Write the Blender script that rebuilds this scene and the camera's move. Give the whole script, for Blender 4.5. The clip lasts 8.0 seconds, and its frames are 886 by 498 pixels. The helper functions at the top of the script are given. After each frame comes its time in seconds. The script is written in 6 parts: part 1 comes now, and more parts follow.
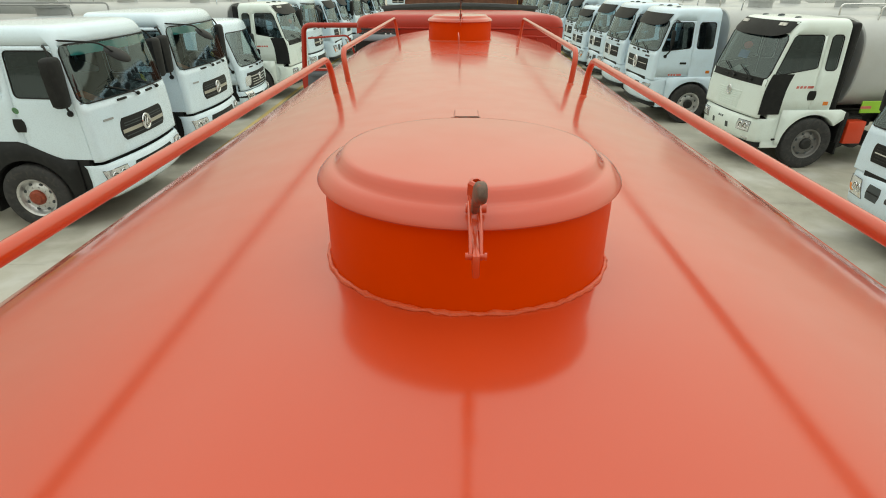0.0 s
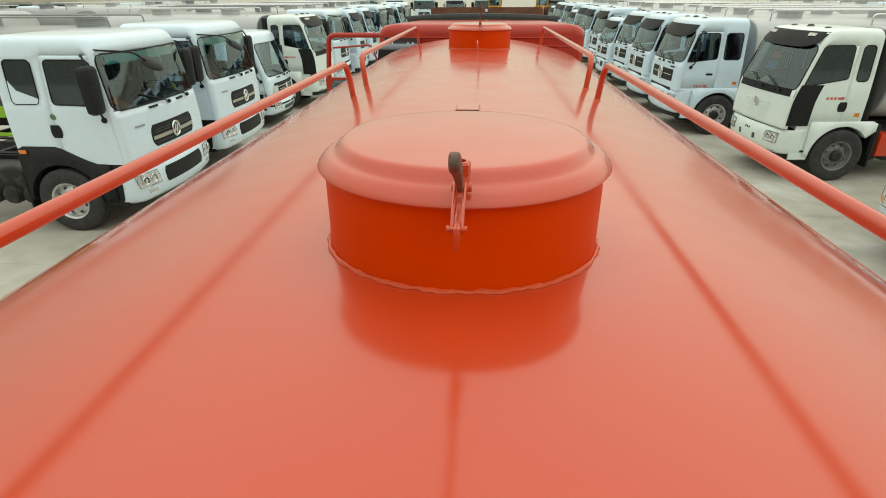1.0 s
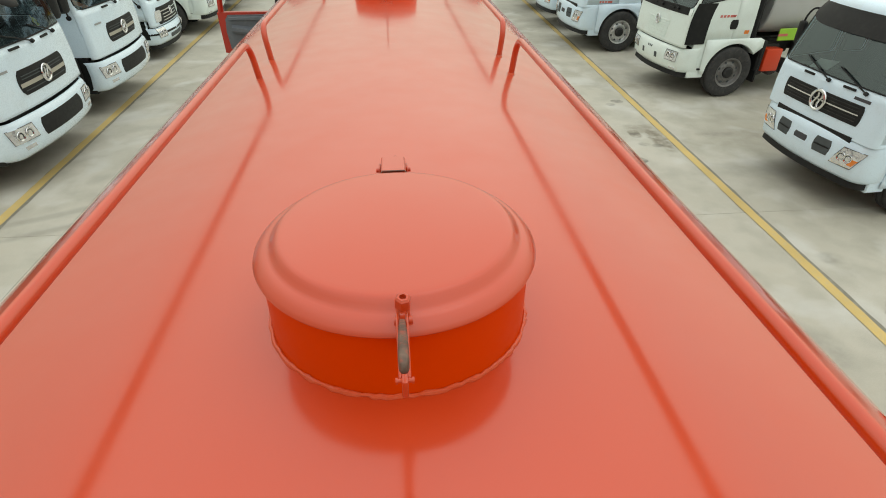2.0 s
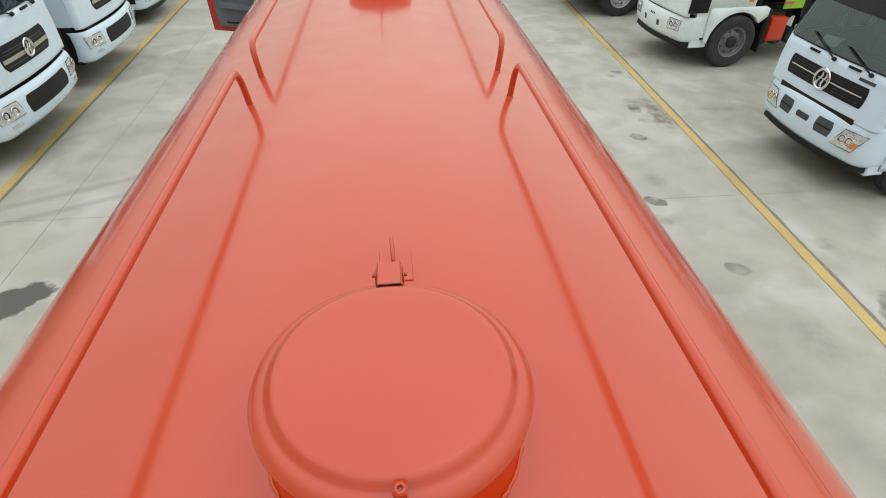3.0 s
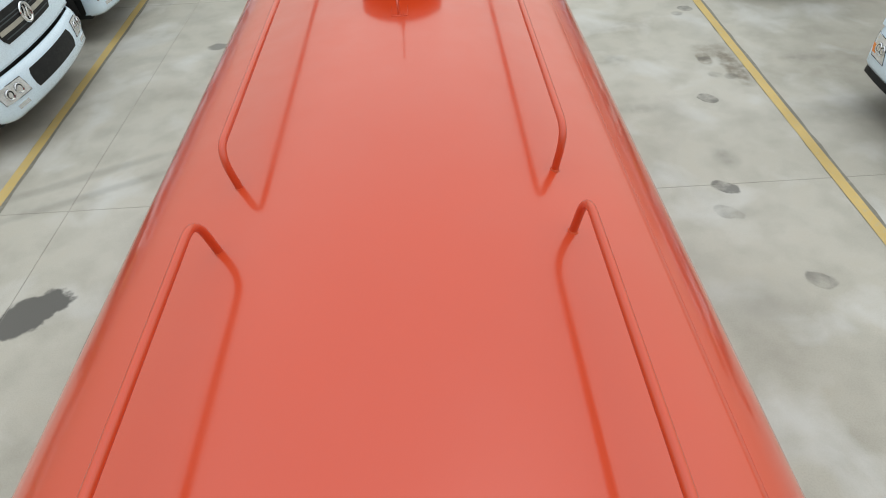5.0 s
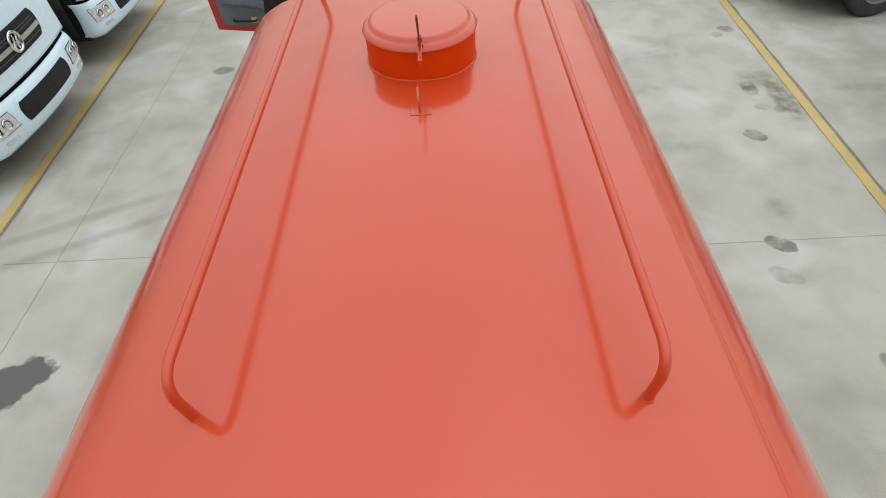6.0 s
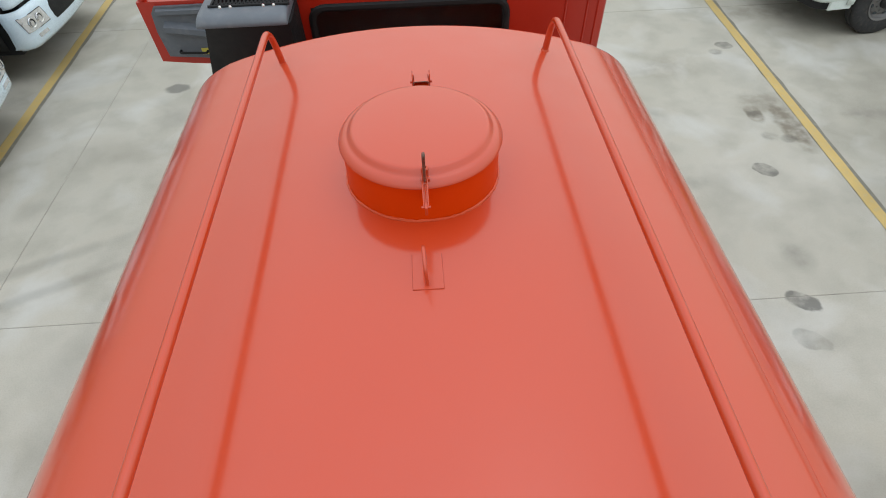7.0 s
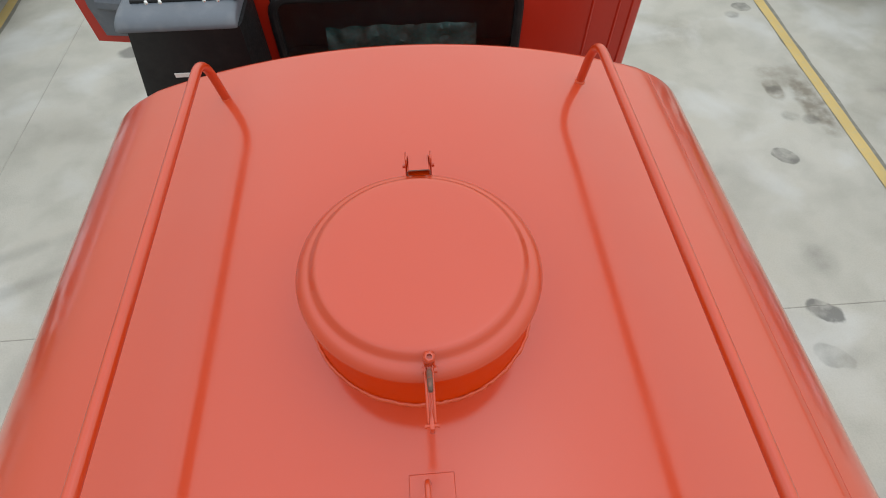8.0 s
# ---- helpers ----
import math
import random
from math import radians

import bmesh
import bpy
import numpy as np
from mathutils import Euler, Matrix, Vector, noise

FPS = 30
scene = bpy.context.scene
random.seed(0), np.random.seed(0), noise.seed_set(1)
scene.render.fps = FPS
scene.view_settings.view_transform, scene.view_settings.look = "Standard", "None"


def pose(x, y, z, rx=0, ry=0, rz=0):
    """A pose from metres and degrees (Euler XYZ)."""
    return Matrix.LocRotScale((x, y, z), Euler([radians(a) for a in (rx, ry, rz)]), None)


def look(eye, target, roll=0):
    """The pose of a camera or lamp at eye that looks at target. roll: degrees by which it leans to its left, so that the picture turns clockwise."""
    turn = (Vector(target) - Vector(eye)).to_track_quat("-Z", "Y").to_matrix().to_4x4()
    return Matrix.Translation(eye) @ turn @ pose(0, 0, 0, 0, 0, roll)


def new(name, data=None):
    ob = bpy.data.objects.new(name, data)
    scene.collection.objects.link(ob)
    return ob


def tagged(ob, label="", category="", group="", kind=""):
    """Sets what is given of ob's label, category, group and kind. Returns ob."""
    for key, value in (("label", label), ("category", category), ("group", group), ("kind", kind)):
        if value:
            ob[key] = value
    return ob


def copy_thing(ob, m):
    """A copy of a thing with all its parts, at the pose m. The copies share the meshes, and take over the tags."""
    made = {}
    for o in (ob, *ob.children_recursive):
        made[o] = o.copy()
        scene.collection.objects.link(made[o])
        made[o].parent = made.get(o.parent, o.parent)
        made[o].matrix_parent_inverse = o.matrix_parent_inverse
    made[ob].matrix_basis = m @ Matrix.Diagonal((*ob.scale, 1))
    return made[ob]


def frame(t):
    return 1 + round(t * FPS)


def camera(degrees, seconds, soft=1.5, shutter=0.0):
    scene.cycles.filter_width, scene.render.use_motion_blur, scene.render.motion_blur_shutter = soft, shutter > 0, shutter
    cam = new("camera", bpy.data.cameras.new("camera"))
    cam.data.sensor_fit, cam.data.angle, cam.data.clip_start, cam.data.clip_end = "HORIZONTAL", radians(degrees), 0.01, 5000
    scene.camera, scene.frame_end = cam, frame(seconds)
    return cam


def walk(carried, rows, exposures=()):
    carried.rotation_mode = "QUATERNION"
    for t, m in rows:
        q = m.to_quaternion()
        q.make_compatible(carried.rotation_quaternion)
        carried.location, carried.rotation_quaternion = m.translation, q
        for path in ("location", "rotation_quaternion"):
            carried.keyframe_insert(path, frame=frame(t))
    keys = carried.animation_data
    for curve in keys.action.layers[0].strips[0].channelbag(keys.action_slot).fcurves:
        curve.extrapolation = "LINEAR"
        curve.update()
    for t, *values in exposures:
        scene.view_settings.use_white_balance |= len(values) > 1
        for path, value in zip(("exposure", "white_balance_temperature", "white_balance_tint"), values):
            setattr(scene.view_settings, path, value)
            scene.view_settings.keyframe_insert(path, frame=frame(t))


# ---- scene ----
cam = camera(79.3, 8.0, soft=1.0)
PATH = [
    (0, (-0.015, 0.964, 3.527), (-0.061, 2.750, 2.628), 0.04),
    (0.5, (0.033, 0.973, 3.528), (-0.162, 2.759, 2.649), -1.59),
    (1, (0.035, 0.921, 3.499), (-0.095, 2.720, 2.636), -0.20),
    (1.5, (0.019, 0.936, 3.613), (0.032, 2.647, 2.578), -0.77),
    (1.7, (0.007, 0.967, 3.692), (0.095, 2.641, 2.602), -0.58),
    (2.8, (0.028, 1.180, 3.965), (0.246, 2.773, 2.775), 1.55),
    (3, (0.028, 1.233, 4.032), (0.194, 2.789, 2.787), 0.58),
    (3.5, (0.019, 1.511, 4.126), (-0.012, 3.050, 2.850), -4.01),
    (4, (0.058, 1.673, 4.282), (-0.012, 3.089, 2.872), -6.58),
    (4.2, (0.105, 1.784, 4.279), (0.077, 3.176, 2.844), -5.73),
    (5.3, (0.143, 2.603, 4.340), (0.146, 3.950, 2.862), -3.01),
    (5.5, (0.134, 2.776, 4.340), (0.118, 4.122, 2.861), -3.66),
    (6, (0.106, 3.286, 4.344), (0.064, 4.630, 2.864), -4.21),
    (6.1, (0.108, 3.385, 4.351), (0.060, 4.719, 2.862), -4.61),
    (6.5, (0.015, 3.802, 4.313), (-0.003, 5.145, 2.832), -3.48),
    (7, (0.004, 4.276, 4.283), (0.057, 5.588, 2.774), -1.76),
    (7.5, (-0.012, 4.669, 4.225), (0.065, 5.906, 2.655), -1.09),
    (8, (-0.002, 5.047, 4.193), (0.093, 6.196, 2.559), 0.16),
]
EXPOSURES = [(0.0, 0.03, 7130, -7), (1.7, 0.03, 7030, -5), (2.8, 0.04, 6550, 0), (4.0, 0.02, 6370, 1), (8.0, 0.01, 6230, 2)]
walk(cam, [(t, look(eye, target, roll)) for t, eye, target, roll in PATH], EXPOSURES)
# ---------------------------------------------------------------- light
world = bpy.data.worlds.new("sky")
scene.world = world
world.use_nodes = True
wn, wl = world.node_tree.nodes, world.node_tree.links
sky = wn.new("ShaderNodeTexSky")
sky.sky_type, sky.sun_disc = "NISHITA", False
sky.sun_elevation, sky.sun_rotation = radians(73), radians(63)
sky.air_density, sky.dust_density, sky.ozone_density = 1.0, 4.0, 1.0
pale = wn.new("ShaderNodeHueSaturation")
pale.inputs["Saturation"].default_value = 0.12
cloud = wn.new("ShaderNodeMix")
cloud.data_type = "RGBA"
cloud.inputs["Factor"].default_value = 0.88
# an overcast dome: brightest overhead and towards the hidden sun, dimmer at the horizon
sky_at = wn.new("ShaderNodeTexCoord")
axes = wn.new("ShaderNodeSeparateXYZ")
dome = wn.new("ShaderNodeMapRange")
dome.interpolation_type = "SMOOTHSTEP"
for sock, v in (("From Min", -0.14), ("From Max", 0.75), ("To Min", 0.36), ("To Max", 1.16)):
    dome.inputs[sock].default_value = v
shaded = wn.new("ShaderNodeMix")
shaded.data_type, shaded.blend_type = "RGBA", "MULTIPLY"
shaded.inputs["Factor"].default_value = 1.0
wl.new(sky_at.outputs["Generated"], axes.inputs[0])
lean = wn.new("ShaderNodeMath")
lean.operation = "MULTIPLY_ADD"
lean.inputs[1].default_value = 0.15
across = wn.new("ShaderNodeMath")
across.operation = "MULTIPLY_ADD"
across.inputs[1].default_value = 0.10
wl.new(axes.outputs["X"], across.inputs[0])
wl.new(axes.outputs["Z"], across.inputs[2])
wl.new(axes.outputs["Y"], lean.inputs[0])
wl.new(across.outputs[0], lean.inputs[2])
wl.new(lean.outputs[0], dome.inputs["Value"])
wl.new(dome.outputs[0], shaded.inputs["B"])
# the cloud deck: cooler overhead, warmer in the haze low down
deck = wn.new("ShaderNodeMix")
deck.data_type = "RGBA"
deck.inputs["A"].default_value = (10.3, 9.75, 8.5, 1)
deck.inputs["B"].default_value = (9.75, 9.6, 10.7, 1)
wl.new(axes.outputs["Z"], deck.inputs["Factor"])
wl.new(deck.outputs["Result"], cloud.inputs["B"])
wl.new(sky.outputs[0], pale.inputs["Color"])
wl.new(pale.outputs[0], cloud.inputs["A"])
wl.new(cloud.outputs["Result"], shaded.inputs["A"])
wl.new(shaded.outputs["Result"], wn["Background"].inputs[0])
wn["Background"].inputs[1].default_value = 0.117

sun = new("sun", bpy.data.lights.new("sun", "SUN"))
sun.data.energy, sun.data.angle, sun.data.color = 0.28, radians(130), (1.0, 0.97, 0.93)
sun.matrix_world = look((8, 9, 30), (0, 5, 0))

# ---------------------------------------------------------------- materials
def ramp(nt, fac, stops):
    r = nt.nodes.new("ShaderNodeValToRGB")
    e = r.color_ramp.elements
    while len(e) < len(stops):
        e.new(0.5)
    for k, (p, c) in zip(e, stops):
        k.position, k.color = p, (*c, 1) if len(c) == 3 else c
    nt.links.new(fac, r.inputs[0])
    return r.outputs[0]


def tex(nt, kind, scale, detail=4.0, vector=None, **more):
    n = nt.nodes.new(kind)
    n.inputs["Scale"].default_value = scale
    if "Detail" in n.inputs:
        n.inputs["Detail"].default_value = detail
    if vector:
        nt.links.new(vector, n.inputs["Vector"])
    return n


def mixed(nt, a, b, fac, kind="MIX"):
    m = nt.nodes.new("ShaderNodeMix")
    m.data_type, m.blend_type = "RGBA", kind
    for v, sock in ((fac, "Factor"), (a, "A"), (b, "B")):
        if isinstance(v, (int, float)):
            m.inputs[sock].default_value = v
        elif isinstance(v, tuple):
            m.inputs[sock].default_value = (*v, 1)
        else:
            nt.links.new(v, m.inputs[sock])
    return m.outputs["Result"]


def math_node(nt, op, a, b=0.0, c=0.0):
    m = nt.nodes.new("ShaderNodeMath")
    m.operation = op
    for k, v in enumerate((a, b, c)):
        if isinstance(v, (int, float)):
            m.inputs[k].default_value = v
        else:
            nt.links.new(v, m.inputs[k])
    return m.outputs[0]


def material(name, colour, rough=0.5, metal=0.0, coat=0.0, vary=0.12, scale=3.0, grain=60.0, bump=0.0, bump_scale=40.0, dirt=None, dirt_amount=0.3, coat_rough=0.05, bump_detail=4, coat_ior=1.5, gloss=0.5):
    """A surface with colour varied at two scales, a little dirt, uneven gloss and fine relief."""
    m = bpy.data.materials.new(name)
    m.use_nodes = True
    nt = m.node_tree
    p = nt.nodes["Principled BSDF"]
    pos = nt.nodes.new("ShaderNodeTexCoord").outputs["Object"]
    big, small = tex(nt, "ShaderNodeTexNoise", scale, 5, pos), tex(nt, "ShaderNodeTexNoise", grain, 3, pos)
    lo, hi = tuple(c * (1 - vary) for c in colour), tuple(min(1, c * (1 + vary)) for c in colour)
    col = ramp(nt, big.outputs[0], [(0.3, lo), (0.7, hi)])
    col = mixed(nt, col, ramp(nt, small.outputs[0], [(0.35, (1 - vary,) * 3), (0.65, (1.0,) * 3)]), 0.6, "MULTIPLY")
    if dirt:
        d = tex(nt, "ShaderNodeTexNoise", scale * 2.3, 4, pos)
        col = mixed(nt, col, dirt, math_node(nt, "MULTIPLY", ramp(nt, d.outputs[0], [(0.5, (0,) * 3), (0.75, (1,) * 3)]), dirt_amount))
    nt.links.new(col, p.inputs["Base Color"])
    nt.links.new(ramp(nt, small.outputs[0], [(0.2, (max(0.02, rough * 0.8),) * 3), (0.8, (min(1, rough * 1.2),) * 3)]), p.inputs["Roughness"])
    p.inputs["Metallic"].default_value = metal
    p.inputs["Coat Weight"].default_value = coat
    p.inputs["Coat IOR"].default_value = coat_ior
    p.inputs["Specular IOR Level"].default_value = gloss
    p.inputs["Coat Roughness"].default_value = coat_rough
    if bump:
        b = nt.nodes.new("ShaderNodeBump")
        b.inputs["Strength"].default_value = 1.0
        b.inputs["Distance"].default_value = bump
        h = tex(nt, "ShaderNodeTexNoise", bump_scale, bump_detail, pos)
        nt.links.new(h.outputs[0], b.inputs["Height"])
        nt.links.new(b.outputs[0], p.inputs["Normal"])
    return m


def glass_material(name, tint, ior=1.5):
    m = bpy.data.materials.new(name)
    m.use_nodes = True
    nt = m.node_tree
    nt.nodes.remove(nt.nodes["Principled BSDF"])
    clear, gloss, mix, fres = (nt.nodes.new(k) for k in ("ShaderNodeBsdfTransparent", "ShaderNodeBsdfGlossy", "ShaderNodeMixShader", "ShaderNodeFresnel"))
    clear.inputs[0].default_value = (*tint, 1)
    gloss.inputs["Color"].default_value = (0.78, 0.93, 1.0, 1)
    gloss.inputs["Roughness"].default_value = 0.03
    fres.inputs[0].default_value = ior
    nt.links.new(fres.outputs[0], mix.inputs[0])
    nt.links.new(clear.outputs[0], mix.inputs[1])
    nt.links.new(gloss.outputs[0], mix.inputs[2])
    nt.links.new(mix.outputs[0], nt.nodes["Material Output"].inputs[0])
    return m


RED = material("red_tank_paint", (0.535, 0.048, 0.009), 0.42, coat=1.0, vary=0.02, scale=1.3, grain=5, dirt=(0.50, 0.07, 0.04), dirt_amount=0.12, coat_rough=0.125, coat_ior=1.57, gloss=0.25)
# wiped and dusty patches dull the tank's clear coat here and there
wiped = tex(RED.node_tree, "ShaderNodeTexNoise", 1.9, 7, RED.node_tree.nodes.new("ShaderNodeTexCoord").outputs["Object"])
wiped.inputs["Distortion"].default_value = 0.5
RED.node_tree.links.new(ramp(RED.node_tree, wiped.outputs[0], [(0.35, (0.10,) * 3), (0.70, (0.18,) * 3)]), RED.node_tree.nodes["Principled BSDF"].inputs["Coat Roughness"])
# tank red again, its base brightened for light missing on the upright collar
RED_LIT = material("red_tank_paint_lit", (0.66, 0.048, 0.0), 0.45, coat=0.16, vary=0.03, scale=4, grain=25, coat_rough=0.2, coat_ior=1.5, gloss=0.05)
TUBE = material("glossy_red_tube_paint", (0.53, 0.044, 0.005), 0.40, coat=0.85, vary=0.03, scale=4, grain=25, coat_rough=0.13, coat_ior=1.56, gloss=0.3)
RED_CAB = material("red_cab_paint", (0.43, 0.019, 0.006), 0.38, coat=0.2, vary=0.04, scale=1.5, grain=8, bump=0.0003, bump_scale=1.5, bump_detail=0, dirt=(0.36, 0.05, 0.03), dirt_amount=0.1, coat_rough=0.12)
# the bead's pale highlight is partly mixed into this red
WELD = material("red_painted_weld", (0.62, 0.075, 0.018), 0.4, coat=0.2, vary=0.1, bump=0.002, bump_scale=160)
WORN = material("worn_steel_with_red_paint_traces", (0.14, 0.085, 0.062), 0.6, 0.0, vary=0.4, scale=40, grain=200, bump=0.0006, bump_scale=200, dirt=(0.45, 0.05, 0.02), dirt_amount=0.6)
WHITE = material("white_truck_paint", (0.72, 0.87, 0.99), 0.28, coat=0.6, vary=0.012, scale=1.5, dirt=(0.5, 0.5, 0.48), dirt_amount=0.12)
WHITE2 = material("pale_grey_white_truck_paint", (0.69, 0.85, 0.99), 0.3, coat=0.5, vary=0.012, scale=1.5, dirt=(0.45, 0.45, 0.43), dirt_amount=0.15)
CREAM = material("cream_truck_paint", (0.78, 0.88, 0.86), 0.3, coat=0.4, vary=0.012, scale=1.5, dirt=(0.5, 0.47, 0.4), dirt_amount=0.15)
BLACK = material("black_plastic", (0.010, 0.011, 0.012), 0.55, vary=0.2, scale=5, bump=0.0004, bump_scale=300, dirt=(0.06, 0.057, 0.053), dirt_amount=0.15, gloss=0.3)
DARK = material("dark_cab_trim", (0.065, 0.078, 0.085), 0.7, vary=0.2, scale=6)
GREY = material("grey_door_plastic", (0.125, 0.145, 0.17), 0.5, vary=0.08, scale=6, bump=0.0004, bump_scale=250, dirt=(0.3, 0.3, 0.3), dirt_amount=0.2)
RUBBER = material("tyre_rubber", (0.042, 0.043, 0.045), 0.75, vary=0.2, scale=8, bump=0.002, bump_scale=60, dirt=(0.11, 0.10, 0.085), dirt_amount=0.4, gloss=0.3)
STEEL = material("silver_wheel_steel", (0.66, 0.67, 0.68), 0.32, 0.8, vary=0.1, scale=8, dirt=(0.2, 0.17, 0.14), dirt_amount=0.3)
HUB = material("rusty_red_hub", (0.30, 0.06, 0.03), 0.55, 0.2, vary=0.3, scale=20)
CHROME = material("chrome", (0.75, 0.76, 0.77), 0.15, 1.0, vary=0.04, scale=20)
LAMP = material("clear_headlamp", (0.80, 0.83, 0.86), 0.14, 0.75, coat=1.0, vary=0.12, scale=16, grain=30, bump=0.004, bump_scale=26, bump_detail=0)
AMBER = material("amber_lens", (0.75, 0.22, 0.03), 0.2, coat=0.8, vary=0.1, scale=30)
BADGEGREEN = material("dark_green_sticker", (0.10, 0.24, 0.12), 0.5, vary=0.4, scale=40)
TOOLRED = material("bright_red_box_paint", (0.62, 0.05, 0.012), 0.4, coat=0.3, vary=0.06, scale=3)
GREYTANK = material("grey_tank_paint", (0.30, 0.315, 0.325), 0.4, coat=0.2, vary=0.06, scale=1.2, dirt=(0.3, 0.29, 0.27), dirt_amount=0.3)
WHITETANK = material("white_tank_paint", (0.48, 0.50, 0.505), 0.4, coat=0.2, vary=0.05, scale=1.2, dirt=(0.42, 0.40, 0.36), dirt_amount=0.35)
GREEN = material("lime_green_stripe", (0.33, 0.62, 0.05), 0.45, coat=0.2, vary=0.06)
CHASSIS = material("dark_chassis_steel", (0.02, 0.021, 0.022), 0.55, 0.2, vary=0.25, scale=4, dirt=(0.13, 0.11, 0.09), dirt_amount=0.5)
BAR = material("dark_print", (0.05, 0.05, 0.06), 0.6)
REDPRINT = material("faded_red_print", (0.62, 0.16, 0.14), 0.6)
BLUEPRINT = material("faded_blue_print", (0.12, 0.25, 0.5), 0.6)
PAPER = material("white_paper", (0.75, 0.75, 0.72), 0.8)
ORANGE = material("orange_leaflet", (0.75, 0.22, 0.09), 0.7)
YELLOWTAG = material("yellow_tag", (0.75, 0.68, 0.12), 0.7)
TEAL = material("crumpled_teal_plastic_film", (0.10, 0.42, 0.44), 0.22, coat=0.7, vary=0.5, scale=9, grain=40, bump=0.02, bump_scale=11)
SEAT = material("dark_seat_cloth", (0.08, 0.084, 0.092), 0.85, vary=0.2, scale=30)
RUST = material("rusty_brown_steel", (0.16, 0.065, 0.04), 0.75, vary=0.3, scale=2, dirt=(0.09, 0.05, 0.035), dirt_amount=0.6)
YELLOWMACH = material("yellow_machine_paint", (0.62, 0.36, 0.03), 0.45, coat=0.2, vary=0.1, scale=3)
WALL = material("beige_render_wall", (0.55, 0.51, 0.44), 0.85, vary=0.08, scale=0.4, dirt=(0.38, 0.35, 0.30), dirt_amount=0.4)
ROOFRED = material("faded_red_sheet_roof", (0.42, 0.10, 0.07), 0.6, vary=0.1, scale=0.6)
GLASS = glass_material("tinted_glass", (0.80, 0.93, 0.94), 2.2)
GLASSCLEAR = glass_material("clear_rear_glass", (0.86, 0.90, 0.90), 1.38)
GLASSDARK = glass_material("dark_tinted_glass", (0.52, 0.64, 0.68), 1.9)
GLASSBLUE = material("teal_sun_band", (0.02, 0.13, 0.13), 0.15, coat=1.0, vary=0.15, scale=6)


def concrete(name, stains):
    """Pale worn concrete: mottling, fine grain, dust and dark stains with ragged edges."""
    m = bpy.data.materials.new(name)
    m.use_nodes = True
    nt = m.node_tree
    p = nt.nodes["Principled BSDF"]
    pos = nt.nodes.new("ShaderNodeNewGeometry").outputs["Position"]
    n1, n2, n3 = tex(nt, "ShaderNodeTexNoise", 0.35, 6, pos), tex(nt, "ShaderNodeTexNoise", 2.2, 8, pos), tex(nt, "ShaderNodeTexNoise", 70, 3, pos)
    col = ramp(nt, n1.outputs[0], [(0.3, (0.39, 0.373, 0.315)), (0.5, (0.468, 0.45, 0.385)), (0.7, (0.52, 0.502, 0.44))])
    col = mixed(nt, col, ramp(nt, n2.outputs[0], [(0.3, (0.80, 0.80, 0.79)), (0.55, (1, 1, 1)), (0.75, (1.0, 0.98, 0.95))]), 0.75, "MULTIPLY")
    col = mixed(nt, col, ramp(nt, n3.outputs[0], [(0.3, (0.86,) * 3), (0.6, (1,) * 3)]), 0.6, "MULTIPLY")
    # pale scuffs
    n4 = tex(nt, "ShaderNodeTexNoise", 1.1, 9, pos)
    n4.inputs["Distortion"].default_value = 0.35
    col = mixed(nt, col, (0.58, 0.585, 0.56), math_node(nt, "MULTIPLY", ramp(nt, n4.outputs[0], [(0.52, (0,) * 3), (0.68, (1,) * 3)]), 0.55))
    # grey tyre dust
    n5 = tex(nt, "ShaderNodeTexNoise", 0.55, 7, pos)
    n5.inputs["Distortion"].default_value = 0.6
    col = mixed(nt, col, (0.27, 0.265, 0.24), math_node(nt, "MULTIPLY", ramp(nt, n5.outputs[0], [(0.56, (0,) * 3), (0.72, (1,) * 3)]), 0.45))
    rag = tex(nt, "ShaderNodeTexNoise", 5.0, 6, pos)
    ragv = math_node(nt, "MULTIPLY_ADD", rag.outputs[0], 1.1, -0.55)
    broken = tex(nt, "ShaderNodeTexNoise", 5.5, 6, pos)
    patchy = ramp(nt, broken.outputs[0], [(0.34, (0.25,) * 3), (0.60, (1,) * 3)])
    totals = {"oil": None, "brown": None}
    for x, y, rx, ry, turn, amount, soft, sort in stains:
        mp = nt.nodes.new("ShaderNodeMapping")
        mp.vector_type = "TEXTURE"
        mp.inputs["Location"].default_value = (x, y, 0)
        mp.inputs["Rotation"].default_value = (0, 0, radians(turn))
        mp.inputs["Scale"].default_value = (rx, ry, 1)
        nt.links.new(pos, mp.inputs["Vector"])
        ln = nt.nodes.new("ShaderNodeVectorMath")
        ln.operation = "LENGTH"
        nt.links.new(mp.outputs[0], ln.inputs[0])
        d = math_node(nt, "ADD", ln.outputs["Value"], ragv)
        mr = nt.nodes.new("ShaderNodeMapRange")
        mr.interpolation_type = "SMOOTHSTEP"
        for sock, v in (("From Min", 1.0 + soft), ("From Max", 1.0 - soft), ("To Min", 0.0), ("To Max", amount)):
            mr.inputs[sock].default_value = v
        nt.links.new(d, mr.inputs["Value"])
        if x > 0:
            nt.links.new(math_node(nt, "MULTIPLY", patchy, amount), mr.inputs["To Max"])
        totals[sort] = mr.outputs[0] if totals[sort] is None else math_node(nt, "MAXIMUM", totals[sort], mr.outputs[0])
    total = totals["oil"]
    col = mixed(nt, col, (0.17, 0.145, 0.105), totals["brown"])
    col = mixed(nt, col, (0.085, 0.082, 0.072), total)
    nt.links.new(col, p.inputs["Base Color"])
    nt.links.new(ramp(nt, total, [(0.0, (0.85,) * 3), (0.9, (0.5,) * 3)]), p.inputs["Roughness"])
    b = nt.nodes.new("ShaderNodeBump")
    b.inputs["Distance"].default_value = 0.002
    nt.links.new(n3.outputs[0], b.inputs["Height"])
